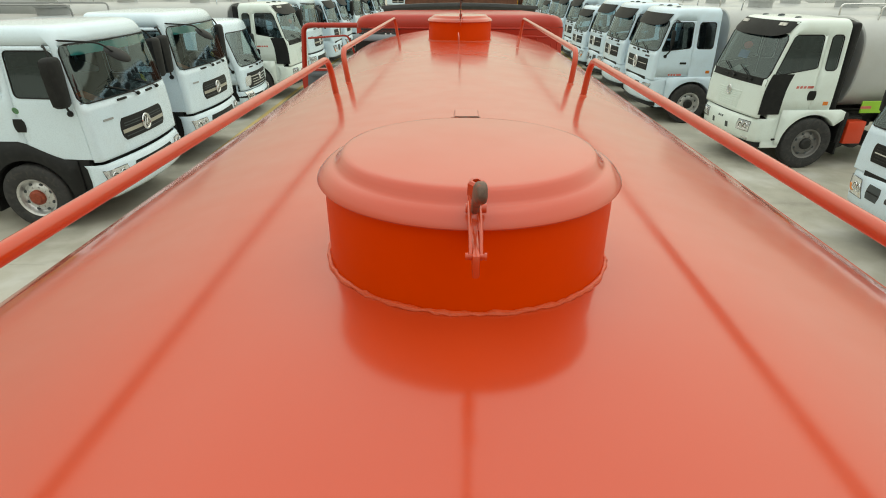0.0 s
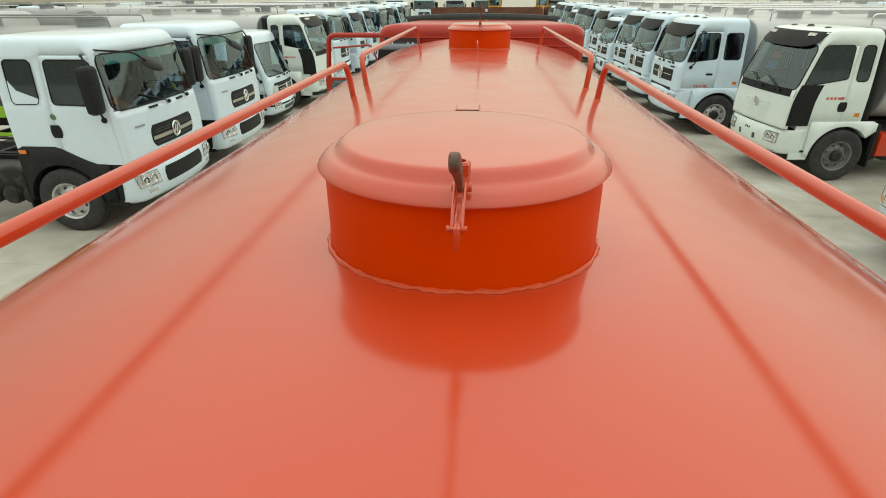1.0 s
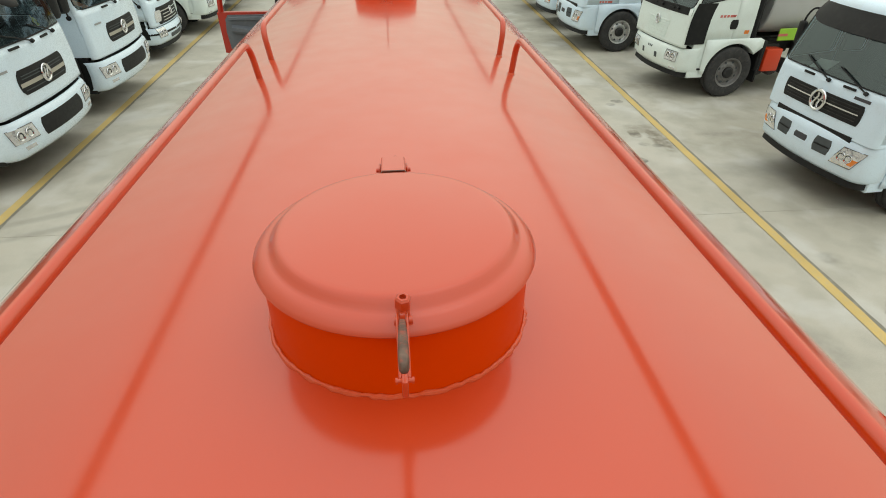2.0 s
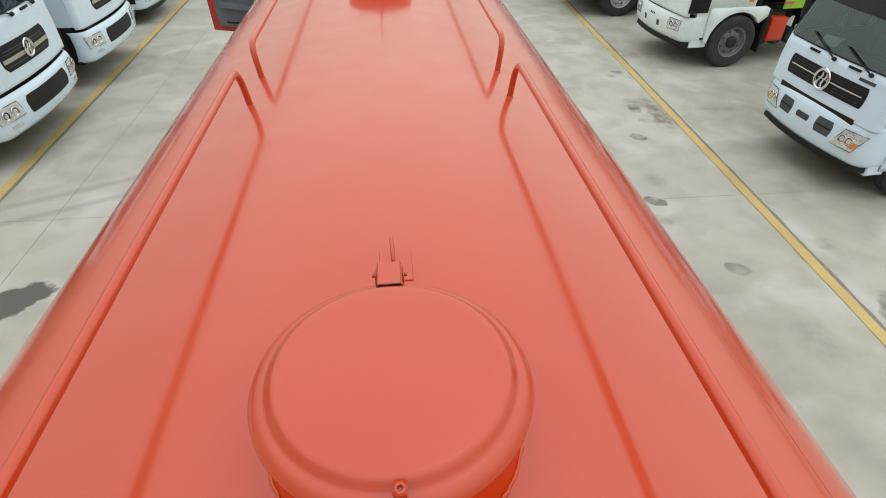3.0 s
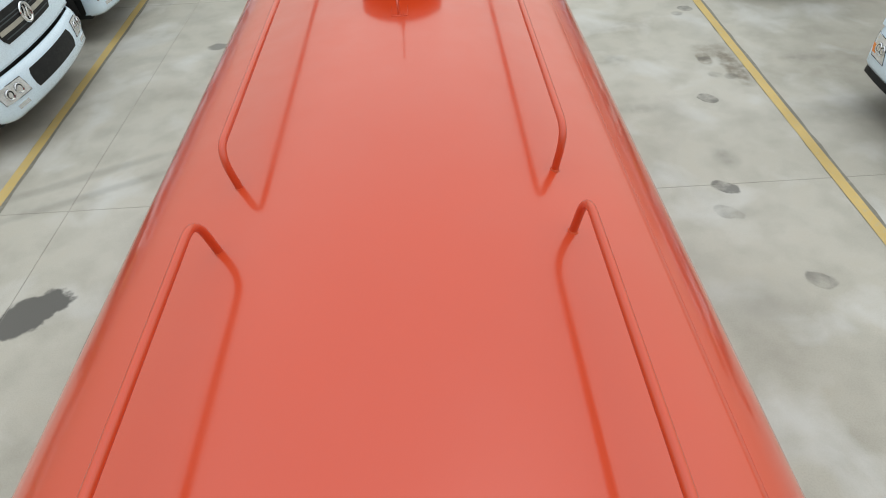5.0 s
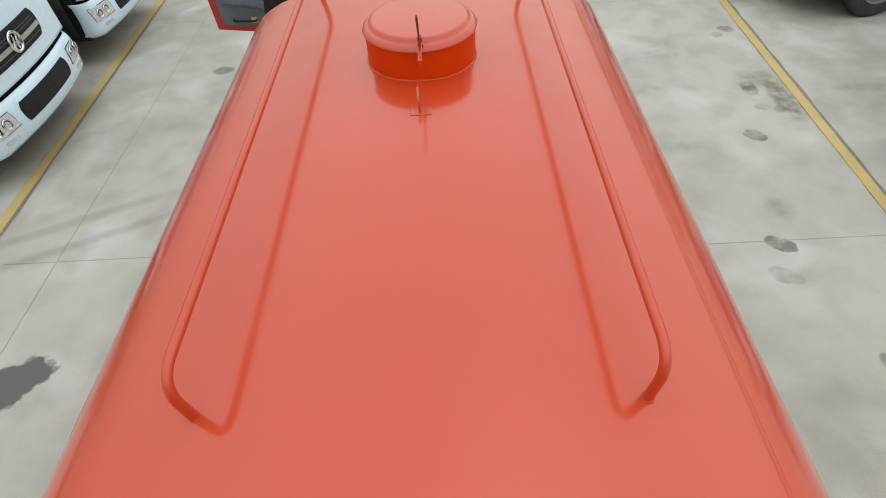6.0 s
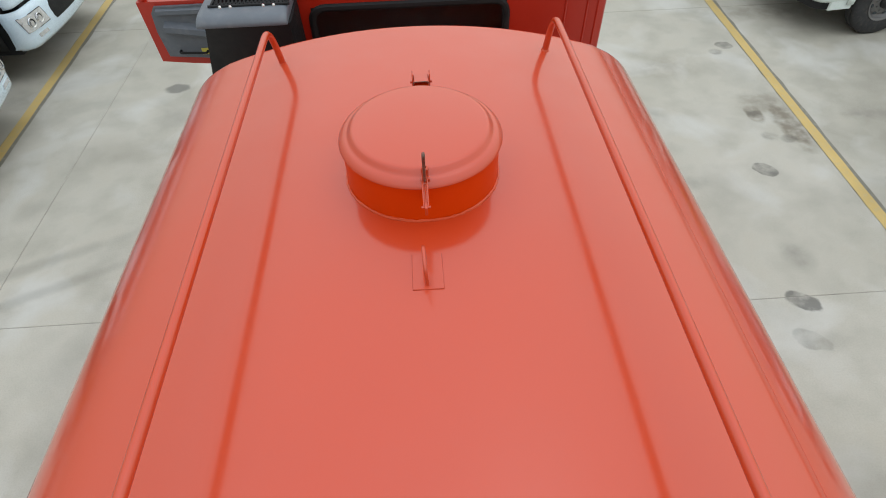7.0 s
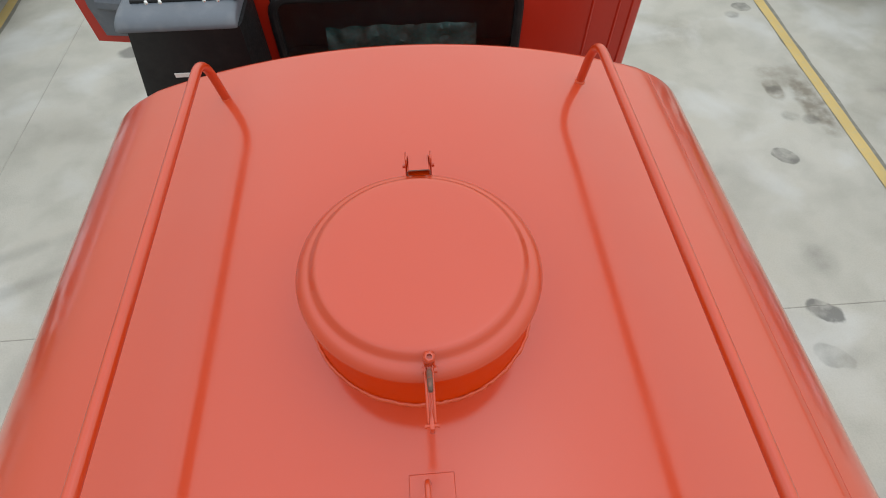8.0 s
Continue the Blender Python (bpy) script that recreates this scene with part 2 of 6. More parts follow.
    nt.links.new(b.outputs[0], p.inputs["Normal"])
    return m


# oil: x, y, half sizes, turn, strength, softness
STAINS = [(x, y, rx, ry, turn, a, soft, "oil") for x, y, rx, ry, turn, a, soft in (
    (-4.1, 5.78, 0.38, 0.23, 38, 0.96, 0.1), (-3.52, 11.42, 0.17, 0.13, 0, 0.65, 0.25), (-4.40, 7.99, 1.20, 0.075, 24, 0.26, 0.7),
    (-4.25, 7.60, 1.20, 0.065, 24, 0.24, 0.7), (5.26, 4.73, 0.16, 0.36, -20, 0.7, 0.2))]
# worn ovals on the other side: x, y, strength
STAINS += [(x, y, 0.155, 0.105, -25, a, 0.12, "oil") for x, y, a in ((3.57, 7.05, 0.76), (4.07, 8.95, 0.76), (3.45, 6.63, 0.36), (3.95, 5.6, 0.6), (4.78, 11.84, 0.66))]
# faint patches: x, y, half sizes, strength
STAINS += [(x, y, rx, ry, 0, a * 0.75, 0.7, "oil") for x, y, rx, ry, a in (
    (-3.4, 10.63, 0.22, 0.2, 0.3), (-4.59, 8.96, 0.12, 0.16, 0.25), (3.66, 6.62, 0.14, 0.09, 0.22), (3.80, 7.61, 0.13, 0.14, 0.38), (3.04, 8.78, 0.30, 0.10, 0.36),
    (3.06, 10.16, 0.20, 0.14, 0.38), (5.93, 9.92, 0.28, 0.12, 0.34), (4.16, 4.46, 0.2, 0.22, 0.4), (5.3, 5.94, 0.12, 0.12, 0.5), (4.52, 3.37, 0.3, 0.5, 0.3))]
# brown spill against the line, its dark lobes, and brown haze
STAINS += [(x, y, rx, ry, 0, a, soft, "brown") for x, y, rx, ry, a, soft in (
    (4.80, 9.80, 0.16, 0.58, 0.80, 0.35), (4.66, 10.30, 0.30, 0.22, 0.50, 0.6), (4.45, 10.08, 0.11, 0.20, 0.75, 0.25), (3.66, 11.29, 0.40, 0.25, 0.30, 0.8),
    (-3.8, 9.96, 0.5, 0.25, 0.2, 0.8), (5.81, 12.86, 0.9, 0.25, 0.35, 0.8), (6.52, 9.69, 1.2, 0.5, 0.2, 0.9))]
STAINS += [(x, y, 0.095, 0.08, 0, 0.45, 0.35, "oil") for x, y in ((4.44, 9.57), (4.65, 9.49), (4.44, 10.05), (4.57, 11.66))]
CONCRETE = concrete("worn_concrete", STAINS)
JOINT = material("dark_joint_filler", (0.33, 0.318, 0.28), 0.9, vary=0.35, scale=3)


def painted_line(name, colour, wear, amount):
    m = bpy.data.materials.new(name)
    m.use_nodes = True
    nt = m.node_tree
    p = nt.nodes["Principled BSDF"]
    pos = nt.nodes.new("ShaderNodeNewGeometry").outputs["Position"]
    a, b = tex(nt, "ShaderNodeTexNoise", 1.4, 8, pos), tex(nt, "ShaderNodeTexNoise", 18, 6, pos)
    col = ramp(nt, a.outputs[0], [(0.3, tuple(c * 0.82 for c in colour)), (0.7, colour)])
    col = mixed(nt, col, wear, math_node(nt, "MULTIPLY", ramp(nt, b.outputs[0], [(0.5, (0,) * 3), (0.72, (1,) * 3)]), amount))
    nt.links.new(col, p.inputs["Base Color"])
    p.inputs["Roughness"].default_value = 0.75
    return m


YELLOW = painted_line("worn_yellow_road_paint", (0.62, 0.46, 0.17), (0.45, 0.40, 0.27), 0.5)
OLDLINE = painted_line("old_grey_line_paint", (0.22, 0.21, 0.17), (0.36, 0.345, 0.30), 0.6)

# ---------------------------------------------------------------- mesh helpers
def part(name, bm, mats, parent=None, label="", smooth=40, weld=False):
    """Links a bmesh as one mesh object under a thing or a part."""
    if weld:
        bmesh.ops.remove_doubles(bm, verts=bm.verts, dist=1e-5)
    bmesh.ops.recalc_face_normals(bm, faces=bm.faces)
    me = bpy.data.meshes.new(name)
    if smooth:
        for f in bm.faces:
            f.smooth = True
        for e in bm.edges:
            if len(e.link_faces) == 2 and e.calc_face_angle(0) > radians(smooth):
                e.smooth = False
    bm.to_mesh(me)
    bm.free()
    for mat in mats if isinstance(mats, (list, tuple)) else [mats]:
        me.materials.append(mat)
    ob = new(name, me)
    if parent:
        ob.parent = parent
    if label:
        ob["label"] = label
    return ob


def thing(name, label, category, group="", kind=""):
    return tagged(new(name), label, category, group, kind)


def box(bm, lo, hi, bevel=0.0, seg=2, m=None):
    r = bmesh.ops.create_cube(bm, size=1)["verts"]
    bmesh.ops.transform(bm, matrix=Matrix.LocRotScale([(a + b) / 2 for a, b in zip(lo, hi)], None, [b - a for a, b in zip(lo, hi)]), verts=r)
    if bevel:
        out = bmesh.ops.bevel(bm, geom=list({e for v in r for e in v.link_edges}), offset=bevel, segments=seg, affect="EDGES", profile=0.5)
        r = list({v for f in out["faces"] for v in f.verts} | {v for v in r if v.is_valid})
    if m:
        bmesh.ops.transform(bm, matrix=m, verts=r)
    return r


def boxed(lo, hi, bevel=0.0, seg=2):
    bm = bmesh.new()
    box(bm, lo, hi, bevel, seg)
    return bm


def fillet(pts, radius, n=6):
    """Rounds the corners of a polyline."""
    pts = [Vector(p) for p in pts]
    out = [pts[0]]
    for a, b, c in zip(pts, pts[1:], pts[2:]):
        u, v = (a - b), (c - b)
        r = min(radius, u.length * 0.49, v.length * 0.49)
        p, q = b + u.normalized() * r, b + v.normalized() * r
        for k in range(n + 1):
            s = k / n
            out.append(p * (1 - s) ** 2 + b * 2 * s * (1 - s) + q * s * s)
    return out + [pts[-1]]


def tube(bm, pts, radius, n=10, closed=False):
    pts = [Vector(p) for p in pts]
    rings, ref = [], None
    for k, p in enumerate(pts):
        a = pts[k - 1] if k or closed else p
        b = pts[(k + 1) % len(pts)] if k + 1 < len(pts) or closed else p
        d = (b - a).normalized()
        if ref is None:
            ref = d.orthogonal().normalized()
        ref = (ref - d * ref.dot(d)).normalized()
        side = d.cross(ref)
        r = radius[k] if isinstance(radius, (list, tuple)) else radius
        rings.append([bm.verts.new(p + (ref * math.cos(t) + side * math.sin(t)) * r) for t in (2 * math.pi * j / n for j in range(n))])
    pairs = list(zip(rings, rings[1:])) + ([(rings[-1], rings[0])] if closed else [])
    for a, b in pairs:
        for j in range(n):
            bm.faces.new((a[j], a[(j + 1) % n], b[(j + 1) % n], b[j]))
    if not closed:
        bm.faces.new(rings[0][::-1])
        bm.faces.new(rings[-1])


def tubed(pts, radius, n=10, closed=False):
    bm = bmesh.new()
    tube(bm, pts, radius, n, closed)
    return bm


def lathe(bm, profile, n=48, m=None, cap=(False, False)):
    """Turns rows of (radius, height) round z."""
    rings = []
    for r, z in profile:
        rings.append([bm.verts.new((r * math.cos(t), r * math.sin(t), z)) for t in (2 * math.pi * k / n for k in range(n))] if r > 1e-6 else [bm.verts.new((0, 0, z))])
    for a, b in zip(rings, rings[1:]):
        for j in range(n):
            k = (j + 1) % n
            if len(a) == 1:
                bm.faces.new((a[0], b[k], b[j]))
            elif len(b) == 1:
                bm.faces.new((a[j], a[k], b[0]))
            else:
                bm.faces.new((a[j], a[k], b[k], b[j]))
    for end, ring in zip(cap, (rings[0], rings[-1])):
        if end and len(ring) > 1:
            bm.faces.new(ring)
    if m:
        bmesh.ops.transform(bm, matrix=m, verts=[v for ring in rings for v in ring])


def turned(profile, n=48, m=None, cap=(False, False)):
    bm = bmesh.new()
    lathe(bm, profile, n, m, cap)
    return bm


def loft(bm, rings, closed=True):
    rows = [[bm.verts.new(p) for p in ring] for ring in rings]
    for a, b in zip(rows, rows[1:]):
        n = len(a)
        for j in range(n if closed else n - 1):
            bm.faces.new((a[j], a[(j + 1) % n], b[(j + 1) % n], b[j]))
    return rows


# ---------------------------------------------------------------- ground
ground = tagged(part("ground", boxed((-900, -900, -0.30), (900, 900, -0.005)), JOINT), "dark joint filler and soil under the concrete yard", "ground", kind="structure")
random.seed(3)
XJ = [-42.97, -37.47, -31.97, -26.47, -20.97, -15.47, -9.97, -4.375, 1.08, 9.5, 15.0, 20.5, 26.0, 31.5, 37.0, 42.5]
YJ = [-16.86 + 6 * k for k in range(14)]
slab_mesh = None
for x0, x1 in zip(XJ, XJ[1:]):
    for y0, y1 in zip(YJ, YJ[1:]):
        if slab_mesh is None:
            slab = part("concrete_slab", boxed((-2.7465, -2.9965, -0.04), (2.7465, 2.9965, 0.0), 0.004, 1), CONCRETE, ground, smooth=0)
            slab_mesh = slab.data
        else:
            slab = new("concrete_slab", slab_mesh)
            slab.parent = ground
        slab.location = ((x0 + x1) / 2, (y0 + y1) / 2 + (0.19 if x1 < 2 else -0.03), 0)
        slab.scale.x = (x1 - x0) / 5.5
far = bmesh.new()
for lo, hi in (((-900, 61.0, -0.04), (900, 900, -0.002)), ((-900, -900, -0.04), (900, -16.5, -0.002)), ((-900, -16.86, -0.04), (-42.98, 61.14, -0.002)), ((42.51, -16.86, -0.04), (900, 61.14, -0.002))):
    box(far, lo, hi)
tagged(part("yard_concrete", far, CONCRETE, smooth=0), "pale concrete yard running on to the horizon", "ground", kind="structure")


def wavy_strip(x, slope, width, y0, y1, z, jitter):
    bm = bmesh.new()
    ys = np.arange(y0, y1, 0.25)
    a = [bm.verts.new((x + slope * y - width / 2 + random.uniform(-jitter, jitter), y, z)) for y in ys]
    b = [bm.verts.new((x + slope * y + width / 2 + random.uniform(-jitter, jitter), y, z)) for y in ys]
    for k in range(len(ys) - 1):
        bm.faces.new((a[k], b[k], b[k + 1], a[k + 1]))
    return bm


for x, slope in ((-5.14, -0.029), (4.73, 0.030)):
    line = tagged(part("parking_line", wavy_strip(x, slope, 0.135, -14, 60, 0.006, 0.004), YELLOW), "worn yellow painted parking line on concrete", "road marking", group="parking lines", kind="structure")
    part("old_line", wavy_strip(x + 0.022, slope, 0.185, -14, 60, 0.003, 0.012), OLDLINE, line, "older grey line under the yellow one")

# ---------------------------------------------------------------- the red tank truck
TOP, CROWN_R, CORNER_R, CX, CZ = 3.098, 2.82, 0.426, 0.740, 2.550
Y_REAR, Y_FRONT = 0.70, 6.70


def tank_z(x):
    """Height of the tank's top at x."""
    return TOP - CROWN_R + math.sqrt(CROWN_R**2 - x * x)


def tank_section(shrink=0.0):
    """Half-round corners, a crowned top and a belly, as (x, z) going round from the top's middle."""
    end = math.asin(CX / (CROWN_R - CORNER_R))
    half = [((CROWN_R - shrink) * math.sin(a), TOP - CROWN_R + (CROWN_R - shrink) * math.cos(a)) for a in (end * k / 14 for k in range(15))]
    half += [(CX + (CORNER_R - shrink) * math.sin(a), CZ + (CORNER_R - shrink) * math.cos(a)) for a in (end + (math.pi / 2 - end) * k / 12 for k in range(1, 13))]
    half += [(CX + CORNER_R - shrink, 2.05)]
    half += [(0.72 + (0.45 - shrink) * math.cos(a), 1.85 - (0.45 - shrink) * math.sin(a)) for a in (math.pi / 2 * k / 8 for k in range(9))]
    half += [(0.0, 1.40 + shrink)]
    return half + [(-x, z) for x, z in half[-2:0:-1]]


truck = thing("tanker_truck", "orange-red water tanker truck with two manholes and top rails", "truck")

bm = bmesh.new()
ys = [(Y_REAR, 0.04), (Y_REAR + 0.012, 0.014), (Y_REAR + 0.035, 0.0), (Y_REAR + 0.05, 0.0)] + [(Y_REAR + 0.035 + (Y_FRONT - Y_REAR - 0.07) * k / 40, 0.0) for k in range(1, 40)] + [(Y_FRONT - 0.034, 0.0), (Y_FRONT - 0.022, 0.0), (Y_FRONT - 0.007, 0.006), (Y_FRONT, 0.020)]
rows = loft(bm, [[(x - 0.018, y, z) for x, z in tank_section(sh)] for y, sh in ys])
bm.faces.new(rows[0])
bm.faces.new(rows[-1])
part("tank_shell", bm, RED, truck, "glossy orange-red steel tank with rounded corners", smooth=50)
for side in (-1, 1):
    bm = bmesh.new()
    tube(bm, [(side * 0.893, Y_REAR + 0.05 + (Y_FRONT - Y_REAR - 0.1) * k / 60, CZ + math.sqrt(CORNER_R**2 - (0.893 - CX) ** 2) + 0.0002) for k in range(61)], 0.0011, 6)
    part("seam", bm, RED, truck, "thin painted seam along the tank corner")


def handrail(side, y0, y1):
    """A bent tube on the tank's top, standing on its two turned-down ends."""
    foot, x, z, r = side * 0.592 - 0.006, side * 0.6145 - 0.008, 3.199, 0.0145
    low = tank_z(0.598) - 0.01
    pts = fillet([(foot, y0, low), (x, y0 + 0.005, z), (x, y1 - 0.005, z), (foot, y1, low)], 0.095, 8)
    ob = part("handrail", tubed(pts, r, 14), TUBE, truck, "bent red tube rail welded to the tank top")
    for y in (y0, y1):
        part("rail_foot_weld", turned([(0.0, 0.008), (0.0145, 0.008), (0.0165, 0.005), (0.0185, 0.001), (0.0195, -0.004)], 18, Matrix.Translation((foot, y, low + 0.008))), WELD, ob)
    return ob


for side in (-1, 1):
    handrail(side, 0.92, 3.595)
    handrail(side, 3.92, 6.525)


def manhole(x, y, lever_up, R, RC):
    """A short steel collar with a pressed lid, a swing latch, a hinge and a lug with its pad. R, RC: radii of lid and collar."""
    base = TOP - 0.012
    hole = part("manhole", turned([(RC + 0.001, base - 0.02), (RC + 0.001, base), (RC, base + 0.01), (RC, 3.240), (RC - 0.007, 3.243), (RC - 0.007, base)], 96), RED_LIT, truck, "round steel manhole collar")
    hole.location = (x, y, 0)
    rim = [(0.0040, 3.2325), (0.0012, 3.2332), (0.0, 3.2355), (0.0012, 3.2385), (0.0050, 3.2432), (0.0100, 3.2485), (0.0155, 3.2530), (0.0210, 3.2560), (0.0260, 3.2572), (0.0295, 3.2582), (0.0330, 3.2612), (0.0380, 3.2668), (0.0430, 3.2724), (0.0470, 3.2752), (0.0520, 3.2764), (0.0600, 3.2770)]
    lid = turned([(RC - 0.002, 3.2330)] + [(R - d, z) for d, z in rim] + [(0.10, 3.2790), (0.0, 3.2800)], 128)
    lid = part("lid", lid, RED, hole, "pressed lid with a rolled rim")
    # weld bead round the foot
    random.seed(int(y * 10))
    bead = [((RC + 0.003 + random.uniform(-0.0016, 0.0016)) * math.cos(a), (RC + 0.003 + random.uniform(-0.0016, 0.0016)) * math.sin(a)) for a in (2 * math.pi * k / 150 for k in range(150))]
    part("weld_bead", tubed([(px, py, tank_z(px + x + 0.018) + 0.001 + random.uniform(-0.001, 0.0012)) for px, py in bead], [0.0042 + random.uniform(-0.0014, 0.0018) for _ in bead], 8, True), WELD, hole, "uneven painted weld bead")
    # latch: a lug on the collar, two straps on a pin, an upright bolt with its nut, and a lever
    lx, ly = 0.004, -0.345
    pz = 3.243
    bm = bmesh.new()
    box(bm, (lx - 0.0045, ly - 0.008, pz - 0.026), (lx + 0.0045, 0.003 - RC, pz + 0.004), 0.003, 2)
    tube(bm, [(lx - 0.012, ly, pz), (lx + 0.012, ly, pz)], 0.0032, 10)
    for s in (-1, 1):
        tube(bm, [(lx + s * 0.0125, ly, pz), (lx + s * 0.0095, ly, pz)], 0.0046, 10)
        tube(bm, [(lx + s * 0.0062, ly, pz - 0.004), (lx + s * 0.0064, ly + 0.030, pz + 0.016), (lx + s * 0.007, -0.244, 3.270)], 0.0024, 8)
    part("latch", bm, TUBE, hole, "red swing latch with two straps and a pin")
    bm = bmesh.new()
    nut = (lx + 0.002, -0.236, 3.286)
    lathe(bm, [(0.0055, 0.002), (0.0055, 0.011), (0.0085, 0.011), (0.0118, 0.008), (0.0118, -0.009), (0.0, -0.009)], 6, Matrix.Translation(nut) @ pose(0, 0, 0, 8, 0, 15))
    lathe(bm, [(0.0, 0.004), (0.0055, 0.004), (0.0055, 0.010)], 12, Matrix.Translation(nut) @ pose(0, 0, 0, 8))
    for s in (-1, 1):
        tube(bm, [(nut[0] + s * 0.0075, -0.237, 3.282), (nut[0] + s * 0.0075, -0.246, 3.262)], 0.0028, 8)
        lathe(bm, [(0.0, -0.003), (0.0065, -0.003), (0.0065, 0.003), (0.0, 0.003)], 12, Matrix.Translation((nut[0] + s * 0.0105, -0.250, 3.264)) @ pose(0, 0, 0, 0, 90))
    part("latch_nut", bm, TUBE, hole, "hexagonal painted nut")
    bm = bmesh.new()
    ring = [(math.copysign(abs(math.cos(a)) ** 0.55, math.cos(a)), math.copysign(abs(math.sin(a)) ** 0.55, math.sin(a))) for a in (2 * math.pi * (k + 0.5) / 16 for k in range(16))]
    tip = Vector((-0.345, 3.428)) if lever_up else Vector((-0.426, 3.351))
    foot = Vector((-0.256, 3.264))
    along = (tip - foot).normalized()
    rows = []
    for f, w, h in ((0.0, 0.0001, 0.0001), (0.004, 0.0036, 0.006), (0.06, 0.0045, 0.0075), (0.35, 0.0056, 0.0085), (0.62, 0.0064, 0.0105), (0.86, 0.0066, 0.0115), (0.95, 0.0060, 0.0100), (0.985, 0.0048, 0.0075), (0.9995, 0.0028, 0.0040), (1.0, 0.0001, 0.0001)):
        p = foot.lerp(tip, f) + Vector((along.y, -along.x)) * 0.008 * math.sin(math.pi * f)
        rows.append([(lx + (0.72 * w if lever_up else w) * c, p.x - along.y * h * d, p.y + along.x * h * d) for c, d in ring])
    loft(bm, rows)
    part("latch_lever", bm, WORN, hole, "dark worn latch lever" if lever_up else "worn grey latch lever")
    # hinge: a folded channel between two ears with a pin
    hx, hy, hl, top_z, ear_z = (0.013, 0.246, 0.050, 3.2705, 3.285) if lever_up else (0.0, 0.218, 0.072, 3.275, 3.260)
    bm = bmesh.new()
    arch = [(hx + x, z + top_z) for x, z in ((-0.0275, -0.020), (-0.027, -0.005), (-0.0235, 0.0), (0.0235, 0.0), (0.027, -0.005), (0.0275, -0.020))]
    under = [(hx + (x - hx) * 0.92, z - 0.0016) for x, z in arch]
    loft(bm, [[(x, y, z) for x, z in ring] for ring, y in ((arch, hy), (arch, hy + hl), (under, hy + hl), (under, hy), (arch, hy))], closed=False)
    channel = part("hinge_channel", bm, RED, hole, weld=True)
    # dark tube round the channel's end stands for the shade inside
    part("channel_mouth_shade", tubed([(x, hy - 0.0006, z) for x, z in arch], 0.0015, 6), WORN, channel, "dark line for the shade in the channel's mouth")
    part("channel_floor", boxed((hx - 0.025, hy + 0.001, top_z - 0.0205), (hx + 0.025, hy + hl, top_z - 0.0180), 0.0008, 1), RED_LIT, channel)
    for s in (-1, 1):
        bm = bmesh.new()
        ex, ey = hx + s * 0.0300, hy + hl
        box(bm, (ex - 0.002, ey - 0.028, 3.226), (ex + 0.002, ey, ear_z), 0.0015, 1)
        tube(bm, [(ex - s * 0.003, ey - 0.012, 3.248), (ex + s * 0.0085, ey - 0.012, 3.248)], 0.0055, 10)
        part("hinge_ear", bm, RED, hole)
    part("hinge_arm", boxed((hx - 0.020, hy + 0.004, 3.2215), (hx + 0.020, hy + hl - 0.006, 3.2285), 0.002, 1), RED_LIT, hole)
    part("hinge_knuckle", boxed((hx - 0.018, hy + hl - 0.022, 3.224), (hx + 0.018, hy + hl - 0.010, top_z - 0.006), 0.002, 1), RED_LIT, hole)
    # lug with its pad
    for px, ly2 in ((0.014, (0.422, 0.548)) if not lever_up else (-0.003, (-0.520, -0.392)),):
        mid = sum(ly2) / 2
        z0 = tank_z(0.02)
        pad = part("lug_pad", boxed((px - 0.044, ly2[0], z0 - 0.004), (px + 0.044, ly2[1], z0 + 0.0035), 0.0015, 1), RED, hole, "thin square pad welded to the tank")
        part("lug", tubed(fillet([(px - 0.002, ly2[0] + 0.016, z0), (px - 0.006, ly2[0] + 0.022, z0 + 0.060), (px - 0.009, ly2[1] - 0.030, z0 + 0.082), (px - 0.006, ly2[1] - 0.018, z0)], 0.025, 6), 0.0055, 10), RED, pad, "small bent bar lug")
    return hole


manhole(0.005, 1.855, False, 0.2560, 0.2447)
manhole(0.0, 5.681, True, 0.2628, 0.2532)

# rounded pipe end beside the tank
bm = bmesh.new()
tube(bm, fillet([(1.225, 1.15, 2.05), (1.225, 1.15, 2.71), (1.215, 1.70, 2.772)], 0.16, 8), 0.045, 18)
lathe(bm, [(0.0, 0.046), (0.018, 0.043), (0.034, 0.032), (0.044, 0.014), (0.049, 0.0), (0.049, -0.045), (0.045, -0.05)], 24, Matrix.Translation((1.214, 1.738, 2.776)) @ pose(0, 0, 0, -84, 0, -2))
part("side_pipe", bm, RED, truck, "red painted pipe with a rounded end cap")

# cab
CY, CW, CTOP, CLEN = 7.40, 1.165, 3.235, 1.75
cab = part("cab", boxed((-0.95, 7.46, 0.86), (0.95, 9.05, 0.995), 0.03), CHASSIS, truck, "dark red truck cab with its near door open")


def cab_ring(z, inset, y_rear=CY, y_front=CY + CLEN, r=0.12, n=6):
    hw = CW - inset
    a, b = y_rear + inset * 0.8, y_front - inset
    pts = []
    for cx, cy, t0 in ((hw - r, b - r, 0), (-hw + r, b - r, 90), (-hw + r, a + r, 180), (hw - r, a + r, 270)):
        pts += [(cx + r * math.cos(radians(t0 + 90 * k / n)), cy + r * math.sin(radians(t0 + 90 * k / n)), z) for k in range(n + 1)]
    return pts


def crowned(z, inset, lift):
    return [(x, y, zz + lift * (1 - (x / CW) ** 2) - (0.045 * (y - CY) / CLEN if lift else 0.0)) for x, y, zz in cab_ring(z, inset)]


